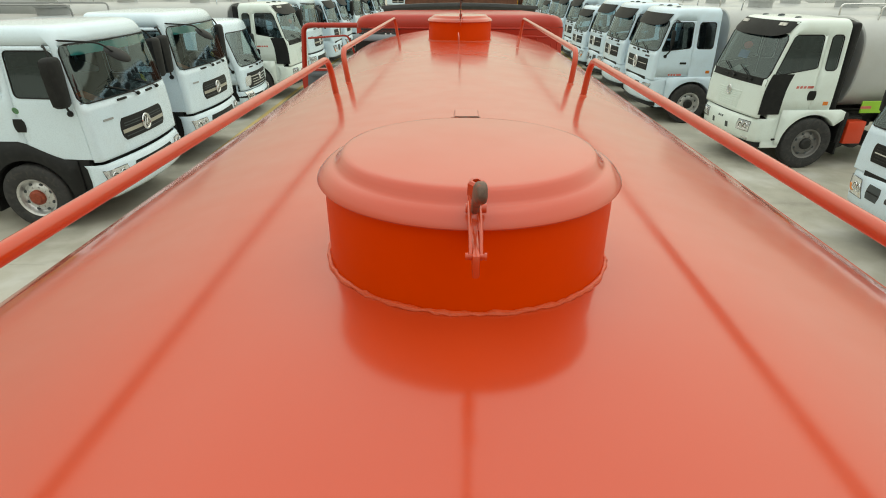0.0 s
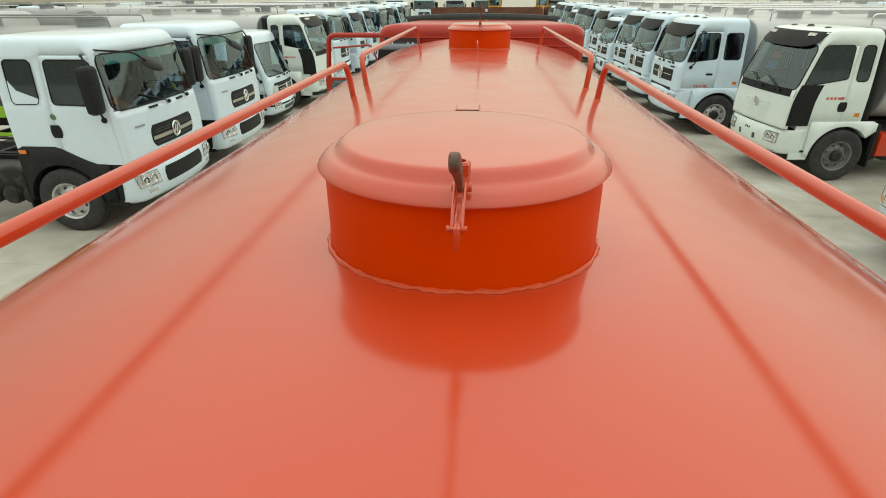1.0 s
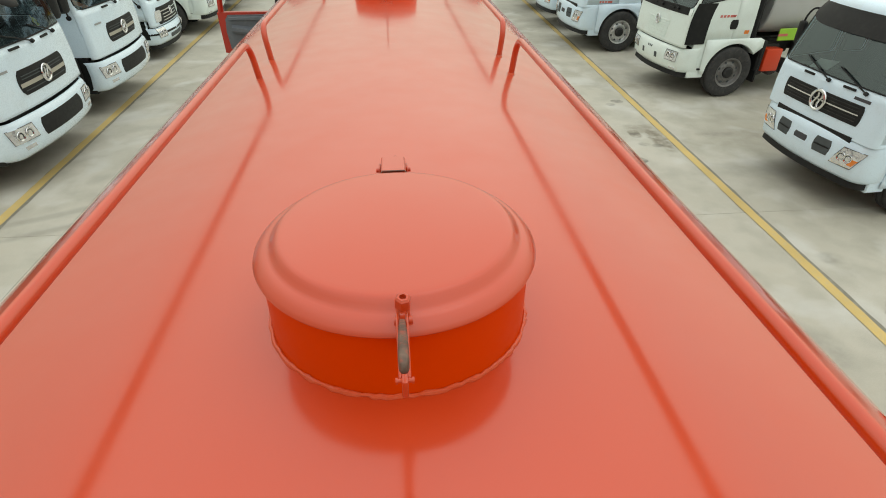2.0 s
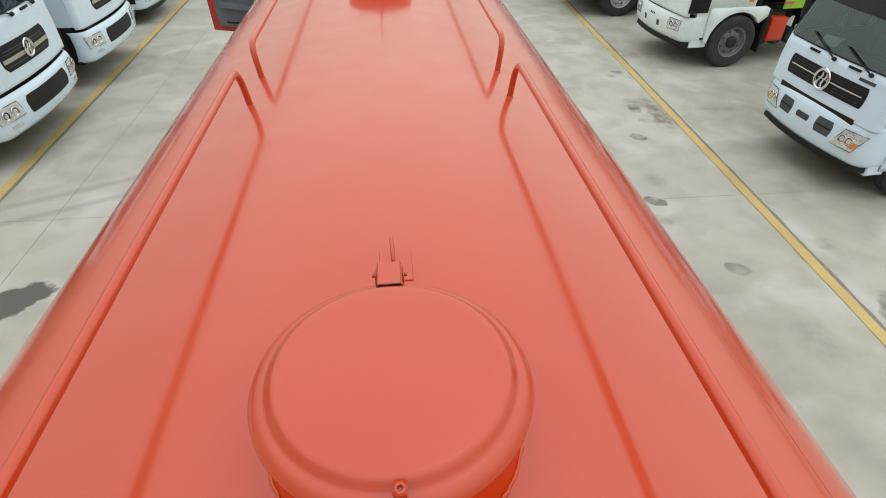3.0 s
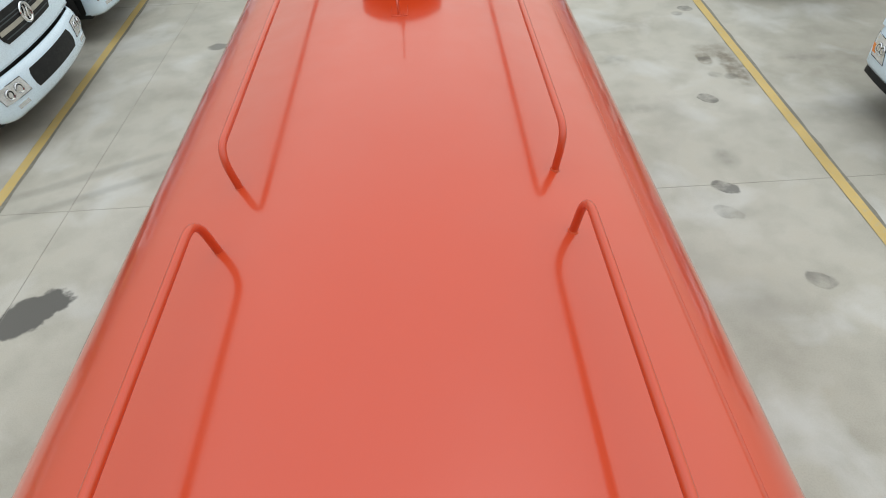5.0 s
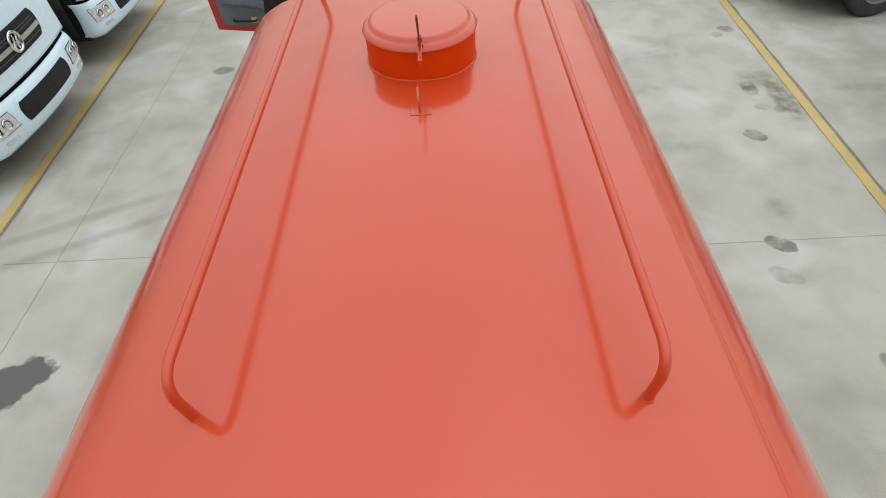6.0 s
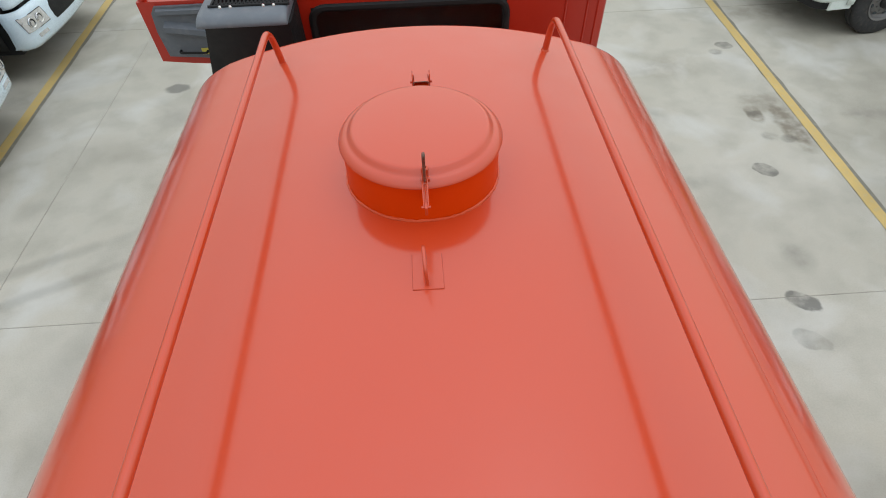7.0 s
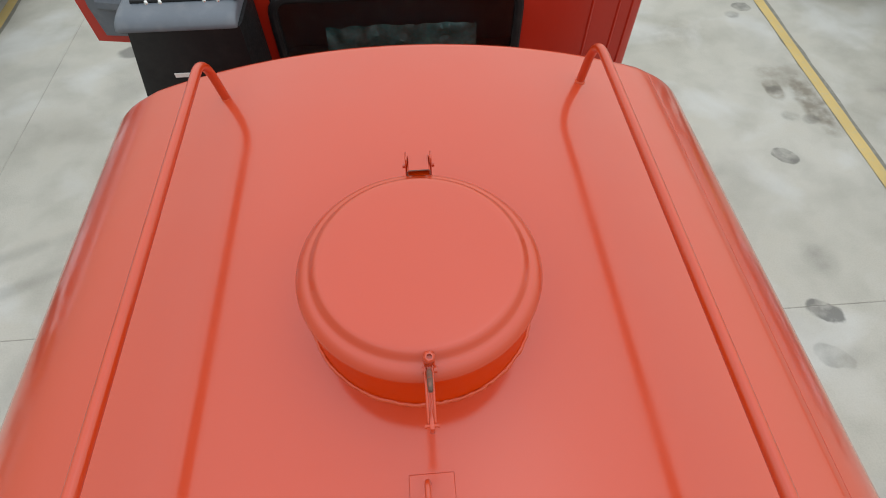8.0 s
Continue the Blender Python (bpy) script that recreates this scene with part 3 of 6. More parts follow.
bm = bmesh.new()
loft(bm, [crowned(3.055, 0.0, 0.0), crowned(3.085, 0.001, 0.022), crowned(3.110, 0.007, 0.040), crowned(3.130, 0.018, 0.055), crowned(3.146, 0.033, 0.066), crowned(3.157, 0.053, 0.071), crowned(3.163, 0.080, 0.073), crowned(3.165, 0.20, 0.072)])
top = crowned(3.165, 0.20, 0.072)
bm.faces.new([bm.verts.new(p) for p in top])
part("cab_roof", bm, RED_CAB, cab, "dark red cab roof with rounded edges", weld=True)
# rear wall with its window opening: panels round the opening, pressed ribs
WX0, WX1, WZ0, WZ1 = -0.595, 0.55, 2.10, 2.88
bm = bmesh.new()
outer = [(-CW + 0.06, 1.05), (CW - 0.06, 1.05), (CW - 0.06, 3.053), (-CW + 0.06, 3.053)]
inner = [(WX0, WZ0), (WX1, WZ0), (WX1, WZ1), (WX0, WZ1)]
loft(bm, [[(x, y, z) for x, z in ring] for ring, y in ((inner, CY + 0.045), (inner, CY), (outer, CY), (outer, CY + 0.045), (inner, CY + 0.045))])
part("cab_rear_wall", bm, RED_CAB, cab, "orange-red cab rear wall with a wide window", smooth=0, weld=True)
for x0, x1, z0, z1 in ((0.62, 0.87, 2.90, 2.965), (-1.02, 1.02, 2.955, 3.045)):
    bm = bmesh.new()
    tube(bm, fillet([(x0, CY + 0.002, (z0 + z1) / 2), (x0, CY + 0.002, z1), (x1, CY + 0.002, z1), (x1, CY + 0.002, z0), (x0, CY + 0.002, z0), (x0, CY + 0.002, (z0 + z1) / 2)], 0.06, 6), 0.011, 8)
    part("pressed_rib", bm, RED_CAB, cab)
for x, z in ((-1.00, 3.035), (-0.92, 3.005), (0.95, 3.035)):
    part("bolt", turned([(0, 0.008), (0.008, 0.007), (0.009, 0.0)], 12, Matrix.Translation((x, CY - 0.001, z)) @ pose(0, 0, 0, 90)), CHROME, cab, "bright bolt head")
for x in (0.905, 1.035, 1.10):
    part("pressed_rib", tubed([(x, CY + 0.003, 1.1), (x, CY + 0.003, 2.90)], 0.009, 8), RED_CAB, cab)
for s in (-1, 1):
    bm = bmesh.new()
    loft(bm, [[(s * (CW - 0.06 - 0.0), CY + 0.0, z), (s * (CW - 0.025), CY + 0.012, z), (s * (CW - 0.006), CY + 0.04, z), (s * CW, CY + 0.09, z), (s * CW, CY + 0.42, z), (s * (CW - 0.04), CY + 0.42, z), (s * (CW - 0.04), CY + 0.1, z), (s * (CW - 0.06), CY + 0.045, z)] for z in (1.05, 3.053)])
    part("cab_corner", bm, RED_CAB, cab)
    # pillars and lower side behind the door opening
    bm = bmesh.new()
    box(bm, (min(s * CW, s * (CW - 0.05)), CY + CLEN - 0.16, 1.05), (max(s * CW, s * (CW - 0.05)), CY + CLEN - 0.02, 3.06), 0.02)
    box(bm, (min(s * CW, s * (CW - 0.05)), CY + 0.42, 0.95), (max(s * CW, s * (CW - 0.05)), CY + CLEN, 1.25), 0.02)
    part("cab_side", bm, RED_CAB, cab)
bm = bmesh.new()
box(bm, (-CW + 0.02, CY + CLEN - 0.06, 1.0), (CW - 0.02, CY + CLEN, 1.95), 0.03)
part("cab_front", bm, RED_CAB, cab)
bm = bmesh.new()
box(bm, (-CW + 0.05, CY + 0.05, 1.0), (CW - 0.05, CY + CLEN - 0.06, 1.06))
part("cab_floor", bm, DARK, cab)
bm = bmesh.new()
box(bm, (-CW + 0.06, CY + CLEN - 0.45, 1.06), (CW - 0.06, CY + CLEN - 0.07, 1.85), 0.06)
part("dashboard", bm, BLACK, cab)
bm = bmesh.new()
box(bm, (-CW + 0.06, CY + CLEN - 0.05, 1.97), (CW - 0.06, CY + CLEN - 0.044, 3.0))
pane = part("windscreen", bm, GLASS, cab)
bm = bmesh.new()
box(bm, (CW - 0.02, CY + 0.43, 1.25), (CW - 0.004, CY + CLEN - 0.16, 2.1), 0.004)
part("cab_door", bm, RED_CAB, cab, "closed red cab door")
bm = bmesh.new()
box(bm, (CW - 0.014, CY + 0.45, 2.1), (CW - 0.008, CY + CLEN - 0.17, 3.0))
part("door_glass", bm, GLASSDARK, cab)
# rear window: dark glass in a black rubber frame
bm = bmesh.new()
cx, cz, hx, hz = (WX0 + WX1) / 2, (WZ0 + WZ1) / 2, (WX1 - WX0) / 2, (WZ1 - WZ0) / 2
tube(bm, fillet([(cx, CY - 0.004, cz - hz), (cx - hx, CY - 0.004, cz - hz), (cx - hx, CY - 0.004, cz + hz), (cx + hx, CY - 0.004, cz + hz), (cx + hx, CY - 0.004, cz - hz), (cx, CY - 0.004, cz - hz)], 0.09, 6), 0.022, 8)
for sx, sz in ((-1, -1), (-1, 1), (1, -1), (1, 1)):
    box(bm, (min(cx + sx * hx, cx + sx * (hx - 0.035)), CY + 0.001, min(cz + sz * hz, cz + sz * (hz - 0.035))), (max(cx + sx * hx, cx + sx * (hx - 0.035)), CY + 0.02, max(cz + sz * hz, cz + sz * (hz - 0.035))))
win = part("rear_window", bm, BLACK, cab, "wide rear window in black rubber")
bm = bmesh.new()
box(bm, (WX0 + 0.005, CY + 0.012, WZ0 + 0.005), (WX1 - 0.005, CY + 0.018, WZ1 - 0.005))
part("pane", bm, GLASSCLEAR, win, "dark reflecting glass")
# seats under crumpled film
bm = bmesh.new()
nx, nz = 40, 22
grid = [[bm.verts.new((-0.41 + 0.80 * i / nx, CY + 0.16 + 0.10 * (k / nz) ** 2 + 0.025 * noise.noise(Vector((i * 0.35, k * 0.5, 3.1))), 2.03 + 0.535 * k / nz + 0.014 * noise.noise(Vector((i * 0.25, k * 0.3, 7.7))))) for i in range(nx + 1)] for k in range(nz + 1)]
for k in range(nz):
    for i in range(nx):
        bm.faces.new((grid[k][i], grid[k][i + 1], grid[k + 1][i + 1], grid[k + 1][i]))
part("seat_film", bm, TEAL, cab, "crumpled teal plastic film over the bench")
bm = bmesh.new()
for x in (-0.42, 0.42):
    box(bm, (x - 0.27, CY + 0.28, 1.5), (x + 0.27, CY + 0.48, 2.35), 0.07, 3)
    box(bm, (x - 0.27, CY + 0.35, 1.3), (x + 0.27, CY + 0.95, 1.55), 0.07, 3)
part("seats", bm, SEAT, cab, "dark cloth seats")
# sheet added to block the bright view through, so the rear window stays dark
part("added_cab_sheet", boxed((-1.08, CY + 0.52, 1.08), (1.08, CY + 0.54, 3.03)), GREY, cab, "added grey sheet that keeps the cab's inside dark")
bm = bmesh.new()
loft(bm, [[(x, CY + CLEN + d, 3.165 + 0.04 * (1 - (x / 1.1) ** 2) + h) for x in np.linspace(-1.08, 1.08, 15)] for d, h in ((-0.10, 0.0), (-0.06, 0.035), (0.03, 0.04), (0.20, -0.03), (0.20, -0.05), (0.02, 0.015))], closed=False)
part("sun_visor", bm, BLACK, cab, "black sun visor over the windscreen")

# open near door, hinged at the cab's front pillar
DY, DX0, DX1 = 8.68, -1.20, -2.17
bm = bmesh.new()
prof = [(DX0, 1.42), (DX0 - 0.10, 1.62), (DX0 - 0.28, 1.80), (DX0 - 0.50, 1.88), (DX0 - 0.72, 1.90), (DX1, 1.93), (DX1 - 0.01, 2.43), (DX0, 2.43)]
loft(bm, [[(x, DY + d, z) for x, z in prof] for d in (-0.035, 0.04)])
bm.verts.ensure_lookup_table()
bm.faces.new([bm.verts[k] for k in range(len(prof))])
bm.faces.new([bm.verts[k + len(prof)] for k in range(len(prof))])
door = part("open_door", bm, RED_CAB, truck, "red cab door standing wide open", smooth=0)
frame_pts = fillet([(DX1 + 0.03, DY, 2.4), (DX1 + 0.08, DY, 2.985), (DX0 - 0.08, DY, 2.985), (DX0 - 0.02, DY, 2.4)], 0.10, 6)
bm = bmesh.new()
tube(bm, frame_pts, 0.034, 10)
part("door_frame", bm, RED_CAB, door, "red window frame of the door")
bm = bmesh.new()
tube(bm, fillet([(DX1 + 0.12, DY + 0.01, 2.82), (DX0 - 0.30, DY + 0.01, 2.86), (DX0 - 0.22, DY + 0.01, 2.6)], 0.07, 6), 0.013, 8)
part("grab_bar", bm, RED_CAB, door)
bm = bmesh.new()
inner = [(DX0 - 0.03, 1.60), (DX0 - 0.16, 1.80), (DX0 - 0.34, 1.93), (DX0 - 0.6, 1.96), (DX1 + 0.09, 1.985), (DX1 + 0.07, 2.20), (DX1 + 0.085, 2.35), (DX1 + 0.12, 2.40), (DX0 - 0.03, 2.405)]
a = loft(bm, [[(x, DY - d, z) for x, z in inner] for d in (0.036, 0.055, 0.062)])
bm.faces.new(a[-1])
panel = part("inner_panel", bm, GREY, door, "grey moulded plastic door lining")
bm = bmesh.new()
loft(bm, [[(x, DY - d, z + dz) for d, dz in ((0.058, -0.055), (0.10, -0.05), (0.125, -0.02), (0.12, 0.02), (0.058, 0.05))] for x, z in ((DX1 + 0.16, 2.24), (DX1 + 0.20, 2.235), (DX1 + 0.45, 2.20), (DX0 - 0.40, 2.16), (DX0 - 0.16, 2.14))])
part("armrest", bm, GREY, panel)
bm = bmesh.new()
loft(bm, [[(x, DY - d, z) for d, z in ((0.058, 2.385), (0.085, 2.375), (0.088, 2.345), (0.058, 2.335))] for x in (DX1 + 0.13, DX1 + 0.16, DX0 - 0.20, DX0 - 0.12)])
part("upper_moulding", bm, GREY, panel)
part("door_tag", boxed((DX0 - 0.60, DY - 0.066, 1.99), (DX0 - 0.54, DY - 0.062, 2.045)), YELLOWTAG, panel, "small yellow tag")
bm = bmesh.new()
tube(bm, fillet([(DX1 + 0.2, DY - 0.06, 2.03), (DX1 + 0.2, DY - 0.10, 2.03), (DX1 + 0.42, DY - 0.10, 2.02), (DX1 + 0.42, DY - 0.06, 2.02)], 0.02, 4), 0.01, 8)
part("door_pull", bm, BLACK, panel)

# air intake behind the cab: a tapered black box under a rounded grey hood with a mesh on top
bm = bmesh.new()
loft(bm, [[(x, y, z) for x, y in ((x0, 7.37), (x0, 7.12), (x0 + 0.008, 7.093), (x0 + 0.035, 7.085), (x1 - 0.035, 7.085), (x1 - 0.008, 7.093), (x1, 7.12), (x1, 7.37))] for x0, x1, z in ((-1.30, -0.655, 1.15), (-1.18, -0.650, 2.60), (-1.115, -0.655, 2.945))])
bm.verts.ensure_lookup_table()
bm.faces.new([bm.verts[k] for k in range(8)])
bm.faces.new([bm.verts[16 + k] for k in range(8)])
intake = part("air_intake", bm, BLACK, truck, "tall black air intake box behind the cab")
bm = bmesh.new()
hood = [(7.082, 2.940), (7.078, 2.948), (7.083, 2.962), (7.098, 2.978), (7.122, 2.990), (7.155, 2.996), (7.185, 2.998), (7.372, 2.998), (7.372, 2.940)]
rows = [[(x, 7.225 + (y - 7.225) * f, 2.940 + (z - 2.940) * g) for y, z in hood] for x, f, g in ((-1.150, 0.93, 0.70), (-1.144, 0.97, 0.86), (-1.130, 0.99, 0.95), (-1.105, 1.0, 1.0), (-0.710, 1.0, 1.0), (-0.687, 0.99, 0.95), (-0.674, 0.97, 0.86), (-0.670, 0.93, 0.70))]
a = loft(bm, rows)
bm.faces.new(a[0])
bm.faces.new(a[-1])
cap = part("intake_cap", bm, GREY, intake, "rounded grey hood of the intake", smooth=60)
bm = bmesh.new()
for k in range(19):
    x = -1.085 + 0.375 * k / 18
    tube(bm, [(x, 7.205, 3.000), (x + 0.042, 7.355, 3.036)], 0.0048, 6)
    tube(bm, [(x + 0.042, 7.205, 3.003), (x, 7.355, 3.039)], 0.0048, 6)
for y, z in ((7.202, 3.002), (7.358, 3.038)):
    tube(bm, [(-1.095, y, z), (-0.662, y, z)], 0.0085, 8)
box(bm, (-1.09, 7.225, 2.9985), (-0.668, 7.365, 3.004))
part("intake_grille", bm, BLACK, cap, "black mesh grille")
for x in (-1.03, -0.975, -0.80, -0.745):
    part("bolt", turned([(0, 0.014), (0.006, 0.013), (0.0095, 0.008), (0.0105, 0.0)], 12, Matrix.Translation((x, 7.192, 2.996))), CHROME, cap, "bright bolt head")
part("sticker", boxed((-1.000, 7.0815, 2.722), (-0.925, 7.0845, 2.742)), PAPER, intake, "small white sticker")

# chassis, wheels and rear of the truck
bm = bmesh.new()
for s in (-1, 1):
    box(bm, (s * 0.43 - 0.04, 0.55, 0.82), (s * 0.43 + 0.04, 8.95, 1.08), 0.01, 1)
for y in (1.0, 2.4, 3.8, 5.2, 6.5, 7.4, 8.6):
    box(bm, (-0.43, y - 0.05, 0.86), (0.43, y + 0.05, 1.02))
for y in (1.1, 2.6, 4.1, 5.6, 6.5):
    box(bm, (-0.62, y - 0.08, 1.08), (0.62, y + 0.08, 1.46), 0.01, 1)
part("chassis", bm, CHASSIS, truck, "dark steel ladder frame with tank cradles")


def tyre_bm(r=0.52, w=0.27, n=44):
    bm = bmesh.new()
    h = w / 2
    lathe(bm, [(r * 0.54, -h * 0.80), (r * 0.62, -h * 0.98), (r * 0.80, -h * 1.04), (r * 0.92, -h * 0.98), (r * 0.975, -h * 0.84), (r, -h * 0.70), (r, -h * 0.42), (r * 0.975, -h * 0.40), (r * 0.975, -h * 0.33), (r, -h * 0.31), (r, h * 0.31), (r * 0.975, h * 0.33), (r * 0.975, h * 0.40), (r, h * 0.42), (r, h * 0.70), (r * 0.975, h * 0.84), (r * 0.92, h * 0.98), (r * 0.80, h * 1.04), (r * 0.62, h * 0.98), (r * 0.54, h * 0.80)], n)
    return bm


def rim_bm(r=0.285, w=0.27):
    """A dished steel disc with hand holes and nuts, its outer face towards +z."""
    bm = bmesh.new()
    h = w / 2
    lathe(bm, [(r * 1.0, -h * 0.8), (r * 0.93, -h * 0.4), (r * 0.93, h * 0.2), (r * 0.97, h * 0.70), (r * 1.06, h * 0.92), (r * 1.05, h * 0.98), (r * 0.95, h * 0.86), (r * 0.90, h * 0.45), (r * 0.82, h * 0.32), (r * 0.60, h * 0.62), (r * 0.50, h * 0.66), (0, h * 0.66)], 40)
    for k in range(10):
        a = 2 * math.pi * k / 10
        lathe(bm, [(0.0, 0.022), (0.013, 0.020), (0.016, 0.0)], 6, Matrix.Translation((r * 0.56 * math.cos(a), r * 0.56 * math.sin(a), h * 0.64)))
    return bm


def hole_bm():
    """The dark mouth of one hand hole, its face towards +z."""
    bm = bmesh.new()
    lathe(bm, [(0.0, 0.012), (0.020, 0.012), (0.026, 0.004), (0.026, -0.01)], 12)
    return bm


def hub_bm(r=0.285, w=0.27):
    bm = bmesh.new()
    h = w / 2
    lathe(bm, [(r * 0.42, h * 0.64), (r * 0.40, h * 0.95), (r * 0.30, h * 1.08), (r * 0.28, h * 1.12), (0, h * 1.14)], 24)
    return bm


def bare_mesh(name, bm, mat):
    ob = part(name, bm, mat)
    me = ob.data
    bpy.data.objects.remove(ob)
    return me


wheel_mesh = {"tyre": bare_mesh("tyre", tyre_bm(), RUBBER), "rim": bare_mesh("rim", rim_bm(), STEEL), "hub": bare_mesh("hub", hub_bm(), HUB), "hole": bare_mesh("hand_hole", hole_bm(), DARK)}
dark_rim = wheel_mesh["rim"].copy()
dark_rim.materials[0] = material("dusty_grey_wheel_steel", (0.20, 0.20, 0.20), 0.5, 0.5, vary=0.15, scale=8, dirt=(0.2, 0.17, 0.14), dirt_amount=0.4)
dark_hub = wheel_mesh["hub"].copy()
dark_hub.materials[0] = CHASSIS
def wheel(parent, m, dark=False, holes=True, red_hub=False):
    """m places a wheel whose outer face looks along its own +z."""
    w = new("wheel", wheel_mesh["tyre"])
    w.parent, w.matrix_basis = parent, m
    for name, me in (("rim", dark_rim if dark else wheel_mesh["rim"]), ("hub", wheel_mesh["hub"] if red_hub else dark_hub)):
        ob = new(name, me)
        ob.parent = w
    for k in range(8 if holes else 0):
        a = 2 * math.pi * (k + 0.5) / 8
        ob = new("hand_hole", wheel_mesh["hole"])
        ob.parent = w
        ob.matrix_basis = Matrix.Translation((0.208 * math.cos(a), 0.208 * math.sin(a), 0.064)) @ Matrix.Rotation(a, 4, "Z") @ Matrix.Rotation(radians(-24), 4, "Y")
    return w


for s in (-1, 1):
    for y in (2.0, 3.35, 8.05):
        wheel(truck, pose(s * 1.02, y, 0.52, 0, s * 90, 0), red_hub=True)
        if y < 4:
            wheel(truck, pose(s * 0.70, y, 0.52, 0, s * 90, 0), holes=False)

# ---------------------------------------------------------------- parked trucks
class Shell:
    """The outer skin of a cab or bumper: a rounded plan whose front, width and corners change with height."""

    def __init__(self, rows, back):
        self.rows, self.back = rows, back

    def at(self, z):
        zs = [r[0] for r in self.rows]
        return [float(np.interp(z, zs, [r[k] for r in self.rows])) for k in range(1, 5)]

    def point(self, u, z, off=0.0):
        """u: the way along the plan from the middle of the front, to the left; the front looks along +x."""
        xf, hw, rc, bow = self.at(z)
        s, a = (1 if u >= 0 else -1), abs(u)
        flat, arc = hw - rc, rc * math.pi / 2
        edge = xf - bow
        if a <= flat:
            t = a / flat
            x, y, nx, ny = xf - bow * t * t, a, 1.0, 2 * bow * t / flat
        elif a <= flat + arc:
            th = (a - flat) / rc
            x, y, nx, ny = edge - rc + rc * math.cos(th), flat + rc * math.sin(th), math.cos(th), math.sin(th)
        else:
            x, y, nx, ny = edge - rc - (a - flat - arc), hw, 0.0, 1.0
        n = math.hypot(nx, ny)
        return Vector((x + off * nx / n, s * (y + off * ny / n), z))

    def side_u(self, x, z):
        """The u of a place on the side at x."""
        xf, hw, rc, bow = self.at(z)
        return (hw - rc) + rc * math.pi / 2 + (xf - bow - rc - x)

    def patch(self, us, zs, off=0.004, thick=0.012, slant=0.0, nu=10, nz=4, round_off=0.0):
        """A plate that follows the skin between two u and two heights."""
        bm = bmesh.new()
        (u0, u1), (z0, z1) = us, zs
        grid = []
        for k in range(nz + 1):
            t = k / nz
            pull = math.copysign(1.0, u1 - u0) * round_off * (1 - math.sqrt(max(0.0, 1 - (2 * t - 1) ** 2 * 0.96)))
            row = []
            for i in range(nu + 1):
                u = (u0 + pull) + (u1 - u0 - 2 * pull) * i / nu + slant * (t - 0.5) * (1 if u0 + u1 > 0 else -1)
                row.append((u, z0 + (z1 - z0) * t))
            grid.append(row)
        for o in (off, off - thick):
            vs = [[bm.verts.new(self.point(u, z, o)) for u, z in row] for row in grid]
            for k in range(nz):
                for i in range(nu):
                    bm.faces.new((vs[k][i], vs[k][i + 1], vs[k + 1][i + 1], vs[k + 1][i]))
        n = (nz + 1) * (nu + 1)
        bm.verts.ensure_lookup_table()
        rim = [i for i in range(nu + 1)] + [k * (nu + 1) + nu for k in range(1, nz + 1)] + [nz * (nu + 1) + i for i in range(nu - 1, -1, -1)] + [k * (nu + 1) for k in range(nz - 1, 0, -1)]
        for a, b in zip(rim, rim[1:] + rim[:1]):
            bm.faces.new((bm.verts[a], bm.verts[b], bm.verts[b + n], bm.verts[a + n]))
        return bm


